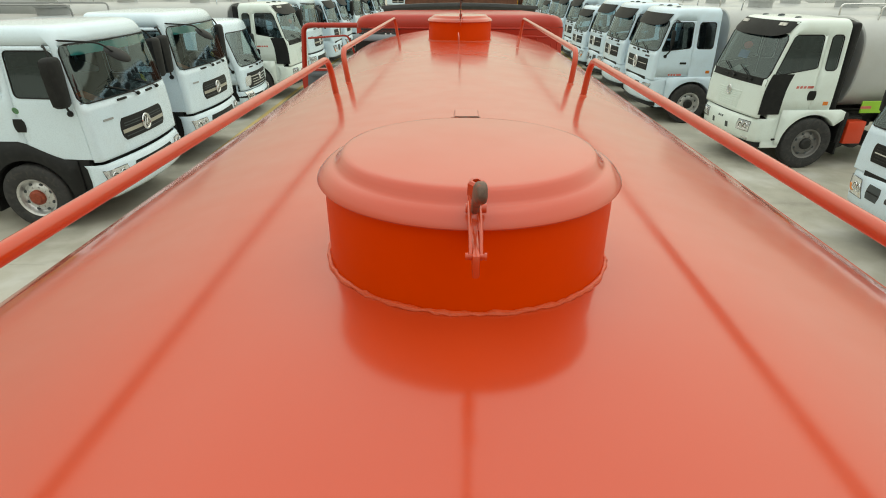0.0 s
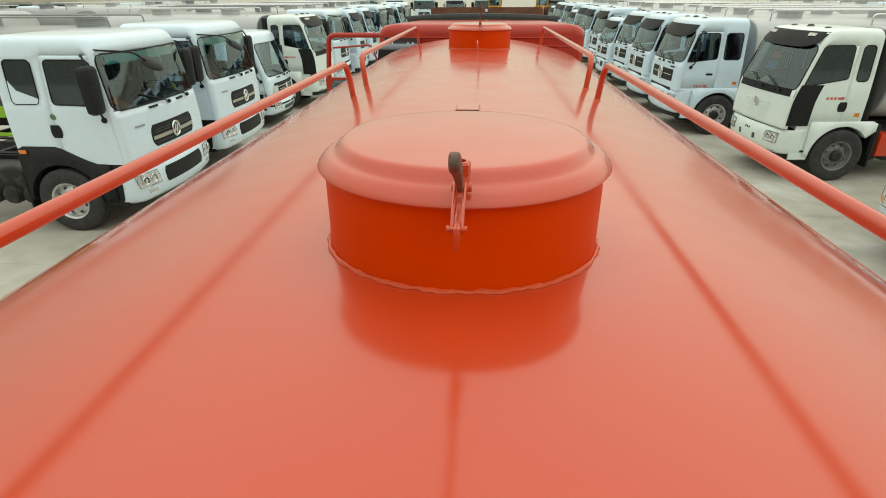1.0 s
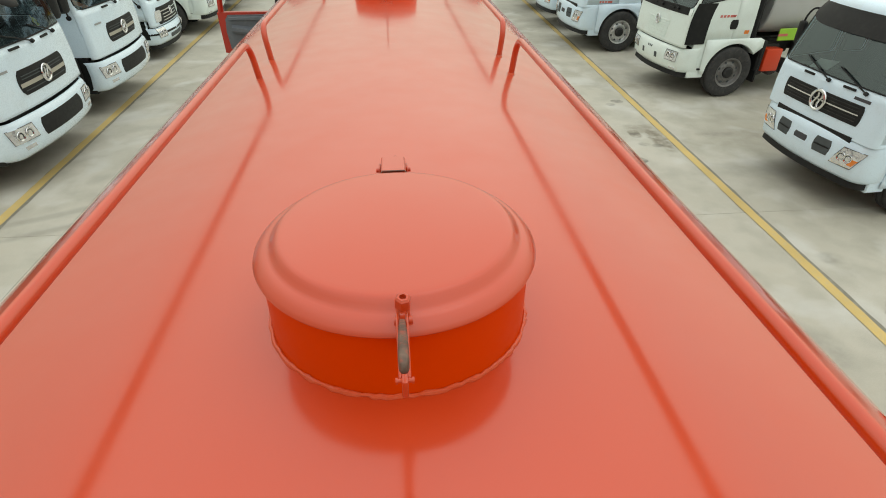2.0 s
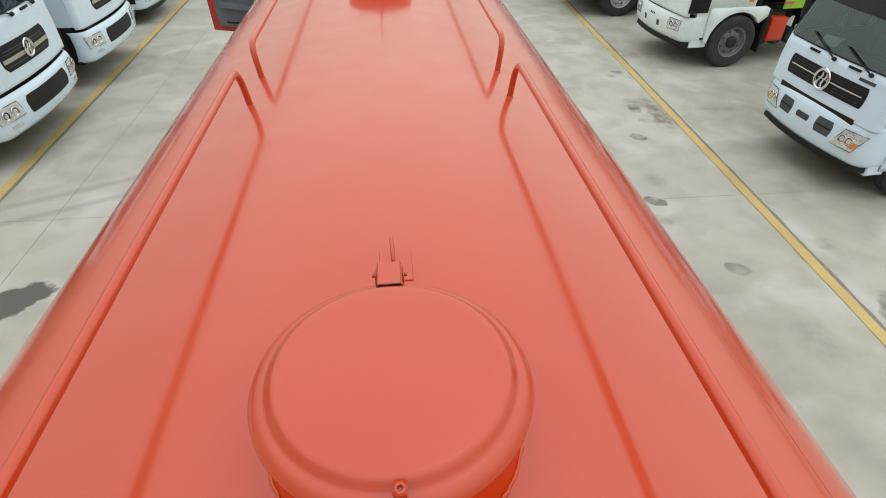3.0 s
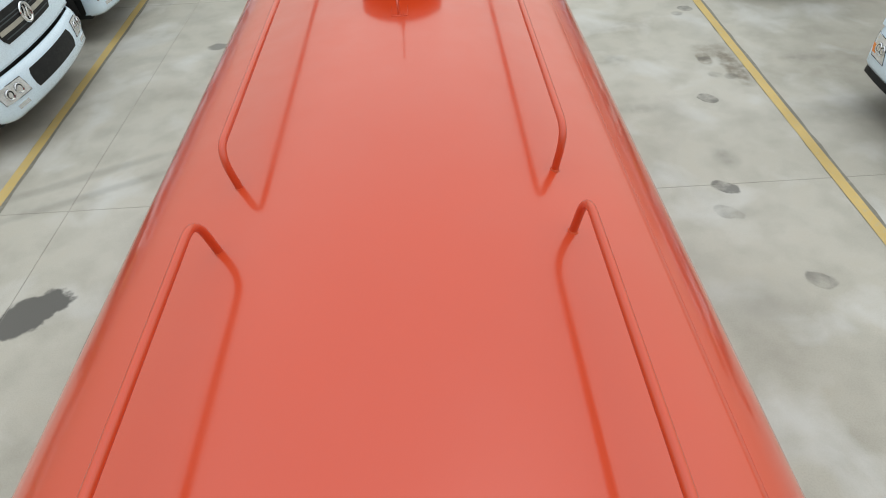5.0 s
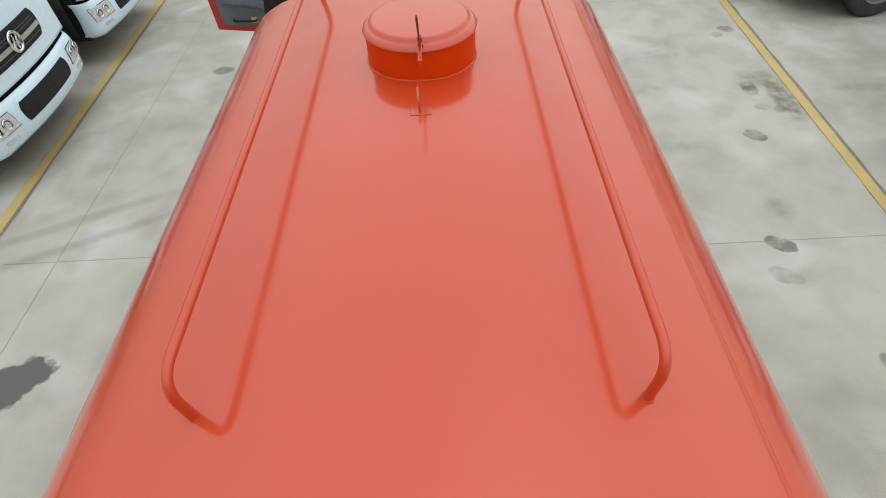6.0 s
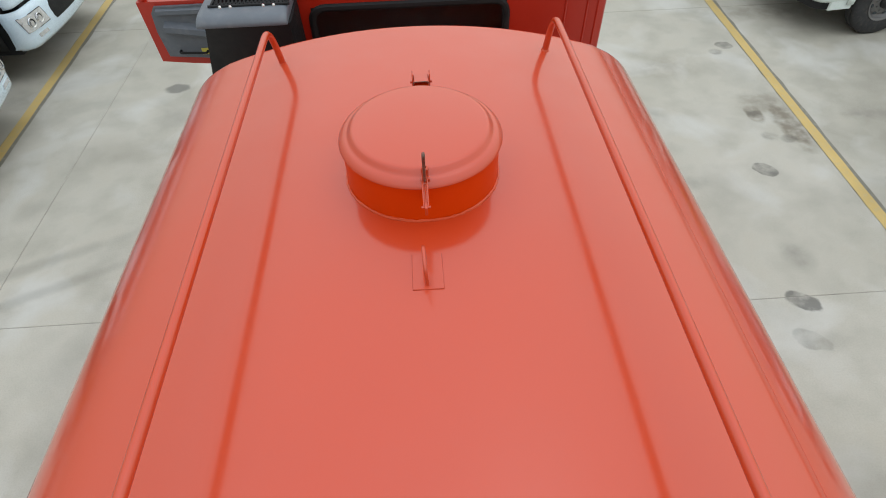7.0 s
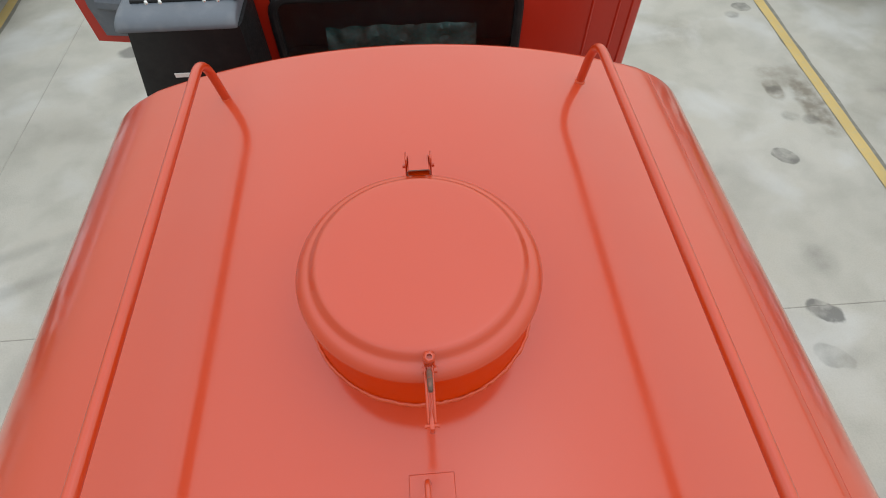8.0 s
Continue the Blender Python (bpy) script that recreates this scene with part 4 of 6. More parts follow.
def cab_skin(shell, zs, xs_of, ws, side_ws, door, side_low, wrap=2, sill=(0.0, 0.0), nf=8, nc=5):
    """Builds the cab as body, two doors, windscreen and side panes, all cut from one skin.
    zs: heights; ws: (low, high) of the windscreen; side_ws: heights of the side windows; door: its x range."""
    # columns of u as functions of height, from the rear right round the front to the rear left
    def columns(z):
        xf, hw, rc, bow = shell.at(z)
        side = [shell.side_u(x, z) for x in xs_of(z)]
        corner = [(hw - rc) + rc * math.pi / 2 * k / nc for k in range(nc + 1)]
        front = [(hw - rc) * k / nf for k in range(nf)]
        half = front + corner + side[::-1]
        return [-u for u in half[:0:-1]] + half
    count = nf + nc + 1
    n_side = len(xs_of(zs[0]))
    mid = nf + nc + n_side
    rows = [[shell.point(u, z) for u in columns(z)] for z in zs]
    # sloping sill of the side windows: its rear and front ends
    for k, z in enumerate(zs):
        if abs(z - side_ws[0]) < 1e-6:
            for q, dz in zip((4, 5), sill):
                h = nf + nc + n_side - q
                for i in (mid - h, mid + h):
                    rows[k][i] = shell.point(columns(z)[i], z + dz)
    body, glass_f, panes, doors = bmesh.new(), bmesh.new(), {}, {}
    pools = {}

    def face(key, bm, quad):
        pool = pools.setdefault(key, {})
        vs = []
        for k, i in quad:
            if (k, i) not in pool:
                pool[(k, i)] = bm.verts.new(rows[k][i])
            vs.append(pool[(k, i)])
        bm.faces.new(vs)

    for k in range(len(zs) - 1):
        zm = (zs[k] + zs[k + 1]) / 2
        for i in range(2 * mid):
            j = i - mid if i >= mid else mid - 1 - i      # 0 at the middle of the front
            side = "left" if i >= mid else "right"
            quad = ((k, i), (k, i + 1), (k + 1, i + 1), (k + 1, i))
            st = n_side - 1 - (j - count + 1)             # side strip, counted from the rear
            if j >= count - 1 and zm < side_low:
                continue
            if ws[0] < zm < ws[1] and j < nf + wrap:
                face("front", glass_f, quad)
            elif j >= count - 1 and st in door["glass"] and side_ws[0] < zm < side_ws[1]:
                face(("pane", side), panes.setdefault(side, bmesh.new()), quad)
            elif j >= count - 1 and st in door["quarter"] and side_ws[0] < zm < side_ws[1]:
                face(("quarter", side), panes.setdefault("quarter_" + side, bmesh.new()), quad)
            elif j >= count - 1 and st in door["strips"] and zm > door["low"] and zm < door["high"]:
                face(("door", side), doors.setdefault(side, bmesh.new()), quad)
            else:
                face("body", body, quad)
    # rear wall and roof
    pool = pools["body"]
    for k in range(len(zs) - 1):
        q = [pool.get(c) or pool.setdefault(c, body.verts.new(rows[c[0]][c[1]])) for c in ((k, 2 * mid), (k, 0), (k + 1, 0), (k + 1, 2 * mid))]
        body.faces.new(q)
    last = len(zs) - 1
    top = [pool.get((last, i)) or body.verts.new(rows[last][i]) for i in range(2 * mid + 1)]
    c = body.verts.new(sum((v.co for v in top), Vector()) / len(top) + Vector((0, 0, 0.02)))
    for a, b in zip(top, top[1:] + top[:1]):
        body.faces.new((a, b, c))
    return body, doors, glass_f, panes


def shrink_border(bm, by):
    """Moves a panel's border inwards, to leave an open joint."""
    move = {}
    for v in bm.verts:
        out = Vector()
        for e in v.link_edges:
            if len(e.link_faces) == 1:
                out += e.link_faces[0].calc_center_median() - (e.verts[0].co + e.verts[1].co) / 2
        if out.length:
            move[v] = out
    for v, d in move.items():
        v.co += d.normalized() * by


def solid(ob, thick, inner=None):
    mod = ob.modifiers.new("thickness", "SOLIDIFY")
    mod.thickness, mod.offset = thick, -1
    if inner:
        ob.data.materials.append(inner)
        mod.material_offset = 1
        mod.material_offset_rim = 0
    return ob


def border(bm_src, radius):
    """The border of a pane with its corners rounded, and the small pieces of skin that fill those corners."""
    nxt = {}
    for e in bm_src.edges:
        if len(e.link_faces) == 1:
            a, b = e.verts
            nxt.setdefault(a, []).append(b)
            nxt.setdefault(b, []).append(a)
    if not nxt:
        return [], []
    start = next(iter(nxt))
    ring, prev, cur = [start], None, start
    while True:
        step = [v for v in nxt[cur] if v is not prev]
        if not step or step[0] is start:
            break
        prev, cur = cur, step[0]
        ring.append(cur)
    pts = [v.co.copy() for v in ring]
    n = len(pts)

    def walk_back(k, way, dist):
        """A point that far along the border from corner k."""
        p, left = pts[k], dist
        while True:
            q = pts[(k + way) % n]
            d = (q - p).length
            if d >= left or d == 0:
                return (p + (q - p) * (left / max(d, 1e-9))), (k + way) % n
            left, p, k = left - d, q, (k + way) % n

    corners = [k for k in range(n) if (pts[k] - pts[k - 1]).angle(pts[(k + 1) % n] - pts[k], 0) > radians(35)]
    out, fill, skip = [], [], set()
    arcs = {}
    for k in corners:
        a, ka = walk_back(k, -1, radius)
        b, kb = walk_back(k, 1, radius)
        arcs[k] = [a * (1 - t) ** 2 + (pts[k] * 0.9 + (a + b) * 0.05) * 2 * t * (1 - t) + b * t * t for t in (j / 6 for j in range(7))]
        fill.append([pts[k]] + arcs[k])
        j = (ka + 1) % n
        while j != kb:
            skip.add(j)
            j = (j + 1) % n
    for k in range(n):
        if k in arcs:
            out += arcs[k]
        elif k not in skip:
            out.append(pts[k])
    return out, fill


def seal_and_corners(bm_src, radius, tube_r, body):
    """A rubber strip round a pane; the corner pieces go into the body."""
    ring, fill = border(bm_src, radius)
    bm = bmesh.new()
    if not ring:
        return bm
    mid = sum((v.co for v in bm_src.verts), Vector()) / len(bm_src.verts)
    for poly in fill:
        nrm = (poly[1] - poly[0]).cross(poly[-1] - poly[0]).normalized()
        if nrm.dot(mid - Vector((-0.9, 0.0, mid.z))) < 0:
            nrm = -nrm
        vs = [body.verts.new(p + nrm * 0.004) for p in poly]
        for a, b in zip(vs[1:], vs[2:]):
            body.faces.new((vs[0], a, b))
    tube(bm, ring, tube_r, 6, True)
    return bm


def emblem(bm_at, size):
    """A plain ring with a bar."""
    bm = bmesh.new()
    tube(bm, [bm_at @ Vector((0.004, size * 0.92 * math.cos(a), size * math.sin(a))) for a in (2 * math.pi * k / 28 for k in range(28))], size * 0.17, 8, True)
    for d in (-0.28, 0.28):
        tube(bm, [bm_at @ Vector((0.004, size * (d + 0.22 * math.sin(t * 2.5)), size * 0.75 * t)) for t in (-1, -0.5, 0, 0.5, 1)], size * 0.11, 8)
    return bm


KINDS = {
    # white medium cab with a striped grille
    "striped": dict(paint=WHITE, hw=1.225, top=2.97, ws=(1.93, 2.72), sw=(2.03, 2.65), length=1.95, rake=0.12, axle=-1.32, low=1.08, face=1.09, side_low=1.12, bumper=(0.49, 1.03), visor=False, dark_rim=False, door_end=-1.20, handle=-1.28),
    # white cab with a wide slatted grille and large lamps
    "slatted": dict(paint=WHITE2, hw=1.16, top=2.90, ws=(1.87, 2.60), sw=(1.93, 2.56), length=1.75, rake=0.22, axle=-1.25, low=1.17, face=1.17, side_low=1.16, bumper=(0.58, 1.17), visor=True, dark_rim=False, door_end=-1.10, handle=-0.99),
    # cream cab with a black visor and black door corner
    "cream": dict(paint=CREAM, hw=1.21, top=2.88, ws=(1.80, 2.60), sw=(1.96, 2.60), length=1.62, rake=0.25, axle=-1.32, low=1.06, face=1.06, side_low=1.14, bumper=(0.56, 1.04), visor=True, dark_rim=True, door_end=-1.16, handle=-1.22),
    # light truck with a bright face
    "light": dict(paint=WHITE, hw=1.04, top=2.55, ws=(1.42, 2.26), sw=(1.52, 2.28), length=1.62, rake=0.28, axle=-0.98, low=0.80, face=0.80, side_low=0.95, bumper=(0.38, 0.78), visor=False, dark_rim=False, door_end=-1.30, handle=-0.86),
}


def parked_truck(kind, tank=None, green=True, visor=None, label="", extras=True):
    """A parked truck whose front looks along +x; its base lies on the ground under the front's middle."""
    K = KINDS[kind]
    hw, top, ws, sw, paint = K["hw"], K["top"], K["ws"], K["sw"], K["paint"]
    visor = K["visor"] if visor is None else visor
    root = thing("parked_truck", label, "truck", group="parked trucks")
    L, rake, xw = K["length"], K["rake"], K["axle"]   # cab length, lean of the windscreen, front axle
    low, fz0, side_low = K["low"], K["face"], K["side_low"]
    rc, bow = {"striped": (0.12, 0.10), "light": (0.14, 0.10), "slatted": (0.10, 0.06), "cream": (0.08, 0.06)}[kind]   # corner radius and bow of the front
    shell = Shell([(low - 0.3, -0.06, hw - 0.02, rc, bow), (low, -0.05, hw - 0.01, rc, bow), (ws[0] - 0.25, -0.06, hw, rc, bow), (ws[0], -0.10, hw - 0.01, rc, bow), (ws[1], -0.10 - rake, hw - 0.07, rc + (0.02 if kind == "light" else 0.0), bow + 0.01), (top - 0.13, -0.13 - rake, hw - 0.085, 0.19, 0.11), (top - 0.07, -0.16 - rake, hw - 0.11, 0.19, 0.11), (top - 0.03, -0.21 - rake, hw - 0.15, 0.19, 0.11), (top - 0.008, -0.28 - rake, hw - 0.21, 0.19, 0.11), (top, -0.38 - rake, hw - 0.30, 0.19, 0.11)], -L)
    zs = sorted({low, low + 0.05, side_low, (low + ws[0]) / 2, ws[0] - 0.12, ws[0], sw[0], sw[0] + 0.10, (sw[0] + sw[1]) / 2, sw[1], ws[1], top - 0.13, top - 0.10, top - 0.07, top - 0.05, top - 0.03, top - 0.017, top - 0.008, top})
    zs = [z for k, z in enumerate(zs) if k == 0 or z - zs[k - 1] > 0.004]

    def xs_of(z):
        xf, w, rc, bow = shell.at(z)
        front = xf - bow - rc
        pil = front - (0.05 if kind == "light" else 0.012)
        rear = -L + (0.03 if z < top - 0.12 else 0.03 + 0.35 * (z - top + 0.12))
        xd = K["door_end"]
        qw = rear + (0.16 if kind == "striped" else 0.10)
        return [rear, qw, xd - (0.14 if kind == "striped" else 0.10), xd, xd + 0.06, pil - 0.012, pil]

    door = dict(glass=(4,), quarter=(1,), strips=(3, 4, 5), low=low + 0.03, high=ws[1] + 0.001)
    if kind == "light":
        door["quarter"] = ()
    body, doors, front, panes = cab_skin(shell, zs, xs_of, ws, sw, door, side_low, {"cream": 2, "slatted": 3, "striped": 3}.get(kind, 2), {"cream": (0.05, -0.09), "slatted": (0.02, -0.06), "striped": (0.0, -0.02)}.get(kind, (0.0, 0.0)))
    seals = {"front": seal_and_corners(front, 0.12, 0.012, body)}
    for side, bm in panes.items():
        seals[side] = seal_and_corners(bm, 0.07, 0.011, body)
    cab = solid(part("cab_body", body, paint, root), 0.03, DARK)
    for side, bm in doors.items():
        shrink_border(bm, 0.006)
        d = solid(part("door", bm, paint, cab), 0.03, DARK)
        s = 1 if side == "left" else -1
        u = shell.side_u(K["handle"], ws[0] - 0.30)
        hz0, hz1 = {"slatted": (0.32, 0.27), "cream": (0.40, 0.22)}.get(kind, (0.39, 0.20))
        part("door_handle", shell.patch((s * u, s * (u - 0.17)), (ws[0] - hz0, ws[0] - hz1), 0.010, 0.02, nu=5, nz=4, round_off=0.012 if kind == "slatted" else 0.03), BLACK, d, "black door handle")
    pane = part("windscreen", front, GLASS, cab)
    part("rubber_seal", seals["front"], BLACK, pane)
    for side, bm in panes.items():
        pane = part("quarter_window" if "quarter" in side else "side_window", bm, GLASSDARK, cab)
        part("rubber_seal", seals[side], BLACK, pane)
    if kind == "striped":
        for s in (1, -1):
            xq0, xq1 = -1.76, -1.34
            bm = bmesh.new()
            for o in (0.006, -0.004):
                tri = [bm.verts.new(shell.point(s * shell.side_u(x, z), z, o)) for x, z in ((xq0 - 0.015, sw[0] - 0.012), (xq1 + 0.015, sw[0] - 0.012), (xq1 + 0.015, sw[0] + 0.075), (xq0 + 0.10, sw[0] + 0.20), (xq0 - 0.015, sw[0] + 0.37))]
                bm.faces.new(tri)
            bm.verts.ensure_lookup_table()
            for k in range(5):
                bm.faces.new([bm.verts[k], bm.verts[(k + 1) % 5], bm.verts[(k + 1) % 5 + 5], bm.verts[k + 5]])
            part("window_panel", bm, paint, cab)
    band = part("sun_band", shell.patch((-hw + 0.22, hw - 0.22), (ws[1] - 0.15, ws[1] - 0.02), 0.003, 0.004, nu=12, nz=2), GLASSBLUE, cab, "tinted band along the windscreen top") if kind == "striped" else None
    # inside
    bm = bmesh.new()
    box(bm, (-L + 0.06, -hw + 0.08, low + 0.05), (-0.25, hw - 0.08, low + 0.10))
    box(bm, (-0.72, -hw + 0.14, ws[0] - 0.45), (-0.20, hw - 0.14, ws[0] - 0.05), 0.05, 2)
    part("dashboard", bm, DARK, cab)
    for y in (0.45, -0.45):
        bm = bmesh.new()
        box(bm, (-1.45, y - 0.26, low + 0.10), (-0.95, y + 0.26, low + 0.45), 0.06, 2)
        box(bm, (-1.58, y - 0.26, low + 0.35), (-1.40, y + 0.26, ws[0] + 0.42), 0.06, 2)
        box(bm, (-1.55, y - 0.14, ws[0] + 0.42), (-1.44, y + 0.14, ws[0] + 0.62), 0.05, 2)
        part("seat", bm, SEAT, cab)
    bm = bmesh.new()
    sw_m = Matrix.Translation((-0.80, 0.45, ws[0] + 0.02)) @ Matrix.Rotation(radians(-35), 4, "Y")
    tube(bm, [sw_m @ Vector((0.22 * math.cos(a), 0.22 * math.sin(a), 0)) for a in (2 * math.pi * k / 24 for k in range(24))], 0.014, 8, True)
    tube(bm, [sw_m @ Vector((-0.21, 0, 0)), sw_m @ Vector((0.21, 0, 0))], 0.016, 6)
    tube(bm, [sw_m @ Vector((0, 0, 0)), sw_m @ Vector((0, 0, -0.3))], 0.03, 8)
    part("steering_wheel", bm, BLACK, cab)
    # bumper
    bl, bh = K["bumper"]
    tail = 0.20 if kind == "striped" else 0.33
    bshell = Shell([(bl, -0.05, hw - 0.03, 0.22, 0.10), (bl + 0.06, 0.0, hw, 0.24, 0.11), (bl + 0.28, 0.03, hw + 0.01, 0.24, 0.12), (bh - 0.05, 0.0, hw + 0.005, 0.22, 0.11), (bh, -0.05, hw - 0.01, 0.20, 0.10)], -0.6)
    bm = bmesh.new()
    loft(bm, [[bshell.point(u, z) for u in np.linspace(-(hw + tail), hw + tail, 41)] for z in (bl, bl + 0.03, bl + 0.06, bl + 0.16, bl + 0.28, bh - 0.14, bh - 0.05, bh - 0.015, bh)], closed=False)
    bumper = solid(part("bumper", bm, paint, root), 0.03, BLACK)
    bm = bmesh.new()
    box(bm, (-0.50, -hw + 0.22, bl + 0.02), (-0.16, hw - 0.22, low), 0.02, 1)
    box(bm, (-0.54, -hw + 0.06, bl + 0.02), (-0.34, hw - 0.06, low), 0.02, 1)
    part("bumper_backing", bm, BLACK, root)
    for s in (1, -1):
        if kind == "striped":
            lu, lz, sl, am = (0.76, 1.20), (0.725, 0.935), 0.05, None
        elif kind == "slatted":
            lu, lz, sl, am = (0.70, 1.04), (bl + 0.19, bl + 0.47), 0.14, (0.93, 1.01)
        elif kind == "cream":
            lu, lz, sl, am = (0.68, 1.06), (bl + 0.20, bl + 0.40), 0.02, None
        else:
            lu, lz, sl, am = (0.62, 0.96), (bl + 0.16, bl + 0.38), 0.06, None
        lamp = part("headlamp", bshell.patch((s * lu[0], s * lu[1]), lz, 0.012, 0.02, sl), LAMP, bumper, "clear headlamp")
        ring = [bshell.point(s * (lu[0] + (lu[1] - lu[0]) * a + (sl * (b - 0.5))), lz[0] + (lz[1] - lz[0]) * b, 0.010) for a, b in ((0, 0.5), (0, 0), (0.5, 0), (1, 0), (1, 0.5), (1, 1), (0.5, 1), (0, 1))]
        part("lamp_bezel", tubed(ring, 0.005, 6, True), BLACK, lamp)
        for c in (0.25, 0.56) if am else (0.3, 0.68):
            u, z = lu[0] + (lu[1] - lu[0]) * c, sum(lz) / 2
            p, q = bshell.point(s * u, z, 0.013), bshell.point(s * u, z, 0.05)
            m = Matrix.Translation(p) @ (q - p).to_track_quat("Z", "Y").to_matrix().to_4x4()
            bowl = part("reflector", turned([(0.070, 0.002), (0.066, 0.010), (0.060, 0.008), (0.050, 0.002), (0.028, -0.006), (0.026, 0.004), (0.0, 0.008)], 20, m), CHROME, lamp)
            bowl.data.materials.append(BLACK)
            for f in bowl.data.polygons:
                r = (m.inverted() @ f.center).to_2d().length
                f.material_index = 1 if 0.029 < r < 0.045 else 0
        if am:
            part("turn_lens", bshell.patch((s * am[0], s * am[1]), (lz[0] + 0.05, lz[1] - 0.13), 0.017, 0.008, 0.06, 3, 2), AMBER, lamp, "amber turn lens")
        fz = (0.605, 0.66) if kind == "striped" else (bl + 0.03, bl + 0.075)
        if kind in ("striped", "cream"):
            part("fog_lamp", bshell.patch((s * 0.84, s * 1.04), (fz[0], fz[1]), 0.008, 0.014, 0.02, 4, 2), LAMP, bumper)
    # bumper openings
    if kind == "striped":
        part("bumper_mesh", bshell.patch((-0.62, 0.62), (0.67, 0.925), 0.005, 0.012, 0.0, 12, 4, 0.06), BLACK, bumper, "dark mesh in the bumper")
    elif kind == "slatted":
        for u0, u1 in ((-0.58, -0.27), (0.27, 0.58)):
            hole = part("bumper_opening", bshell.patch((u0, u1), (bl + 0.24, bl + 0.47), 0.005, 0.012, 0.0, 5, 3, 0.03), DARK, bumper)
            part("opening_bar", bshell.patch((u0 + 0.02, u1 - 0.02), (bl + 0.345, bl + 0.365), 0.012, 0.01, 0, 4, 1), BLACK, hole)
        part("plate_recess", bshell.patch((-0.17, 0.17), (bl + 0.27, bl + 0.43), 0.004, 0.01, 0, 4, 2), WHITE2, bumper)
        part("plate_bar", bshell.patch((-0.14, 0.14), (bl + 0.305, bl + 0.395), 0.008, 0.01, 0, 4, 2, 0.02), BAR, bumper, "dark bar where a plate is fixed")
        part("grille_lip", shell.patch((-0.80, 0.80), (low - 0.05, low + 0.03), 0.010, 0.03, 0, 12, 1), BLACK, root)
    elif kind == "cream":
        for u0, u1 in ((-0.36, -0.26), (0.26, 0.36)):
            part("bumper_opening", bshell.patch((u0, u1), (bl + 0.16, bl + 0.27), 0.005, 0.012, 0.0, 3, 2), DARK, bumper)
        for u in (-0.08, 0.0, 0.08):
            part("bumper_slot", bshell.patch((u - 0.022, u + 0.022), (bl + 0.33, bl + 0.37), 0.005, 0.01, 0.01, 2, 2), DARK, bumper)
    else:
        part("bumper_opening", bshell.patch((-0.42, 0.42), (bl + 0.08, bl + 0.18), 0.005, 0.012, 0.0, 8, 2, 0.02), DARK, bumper)
    bm = bmesh.new()
    loft(bm, [[bshell.point(u, bl + 0.05, o) + Vector((0, 0, z - bl - 0.05)) for u in np.linspace(-(hw + 0.2), hw + 0.2, 25)] for o, z in ((-0.05, bl + 0.02), (-0.035, bl - 0.10), (-0.10, bl - 0.12), (-0.12, bl + 0.02))], closed=False)
    if kind == "striped":
        bm.free()
    else:
        part("under_bumper", bm, BLACK, root, "black lower bumper edge")
    # grille and badge
    gz = (fz0 + 0.17, fz0 + 0.51)
    if kind == "striped":
        grille = part("grille", shell.patch((-0.65, 0.65), gz, 0.008, 0.016, 0.0, 14, 6, 0.10), BLACK, root, "dark grille with pale strips")
        for z0, z1 in ((gz[0] + 0.11, gz[0] + 0.165),):
            part("grille_strip", shell.patch((-0.62, 0.62), (z0, z1), 0.015, 0.01, 0.0, 14, 2), material("pale_champagne_strip", (0.48, 0.46, 0.40), 0.4, 0.4), grille, "pale strip")
        for z in (gz[0] + 0.21, gz[0] + 0.25, gz[0] + 0.05):
            part("grille_slat", shell.patch((-0.56, 0.56), (z, z + 0.012), 0.013, 0.008, 0.0, 12, 1), DARK, grille)
        part("badge", emblem(Matrix.Translation(shell.point(0, gz[0] + 0.17, 0.02)), 0.115), CHROME, grille, "round chrome badge")
        part("model_letters", shell.patch((-0.95, -0.74), (gz[1] + 0.03, gz[1] + 0.06), 0.004, 0.006, 0, 4, 1), material("grey_print", (0.35, 0.37, 0.38), 0.5), root)
    elif kind == "slatted":
        grille = part("grille", shell.patch((-0.80, 0.80), (low + 0.19, low + 0.48), 0.008, 0.016, 0.0, 16, 6, 0.035), BLACK, root, "wide black grille with a bright bar")
        part("grille_strip", shell.patch((-0.74, 0.74), (low + 0.335, low + 0.353), 0.014, 0.01, 0.0, 16, 1), CHROME, grille, "bright bar")
        for z in (0.24, 0.285, 0.385, 0.43):
            part("grille_slat", shell.patch((-0.72, 0.72), (low + z, low + z + 0.012), 0.012, 0.008, 0.0, 14, 1), CHASSIS, grille)
        part("badge", emblem(Matrix.Translation(shell.point(0, low + 0.34, 0.022)), 0.145), CHROME, grille, "large round chrome badge")
        part("model_letters", shell.patch((0.55, 0.82), (low + 0.53, low + 0.57), 0.004, 0.006, 0, 4, 1), BAR, root)
    elif kind == "cream":
        for k in range(9):
            part("grille_slat", shell.patch((-0.50 + 0.02 * k * 0.5, 0.50 - 0.02 * k * 0.5), (low + 0.40 - 0.043 * k, low + 0.425 - 0.043 * k), 0.010, 0.02, 0, 10, 1), CREAM, root)
        part("badge", emblem(Matrix.Translation(shell.point(0, low + 0.395, 0.02)), 0.085), CHROME, root, "round chrome badge")
        part("scuttle", shell.patch((-hw + 0.03, hw - 0.03), (ws[0] - 0.13, ws[0] - 0.005), 0.004, 0.01, 0, 16, 2), BLACK, root, "black scuttle under the windscreen")
    else:
        face = part("face_trim", shell.patch((-0.80, 0.80), (low + 0.03, low + 0.42), 0.010, 0.02, 0, 14, 6, 0.10), BLACK, root, "black face panel")
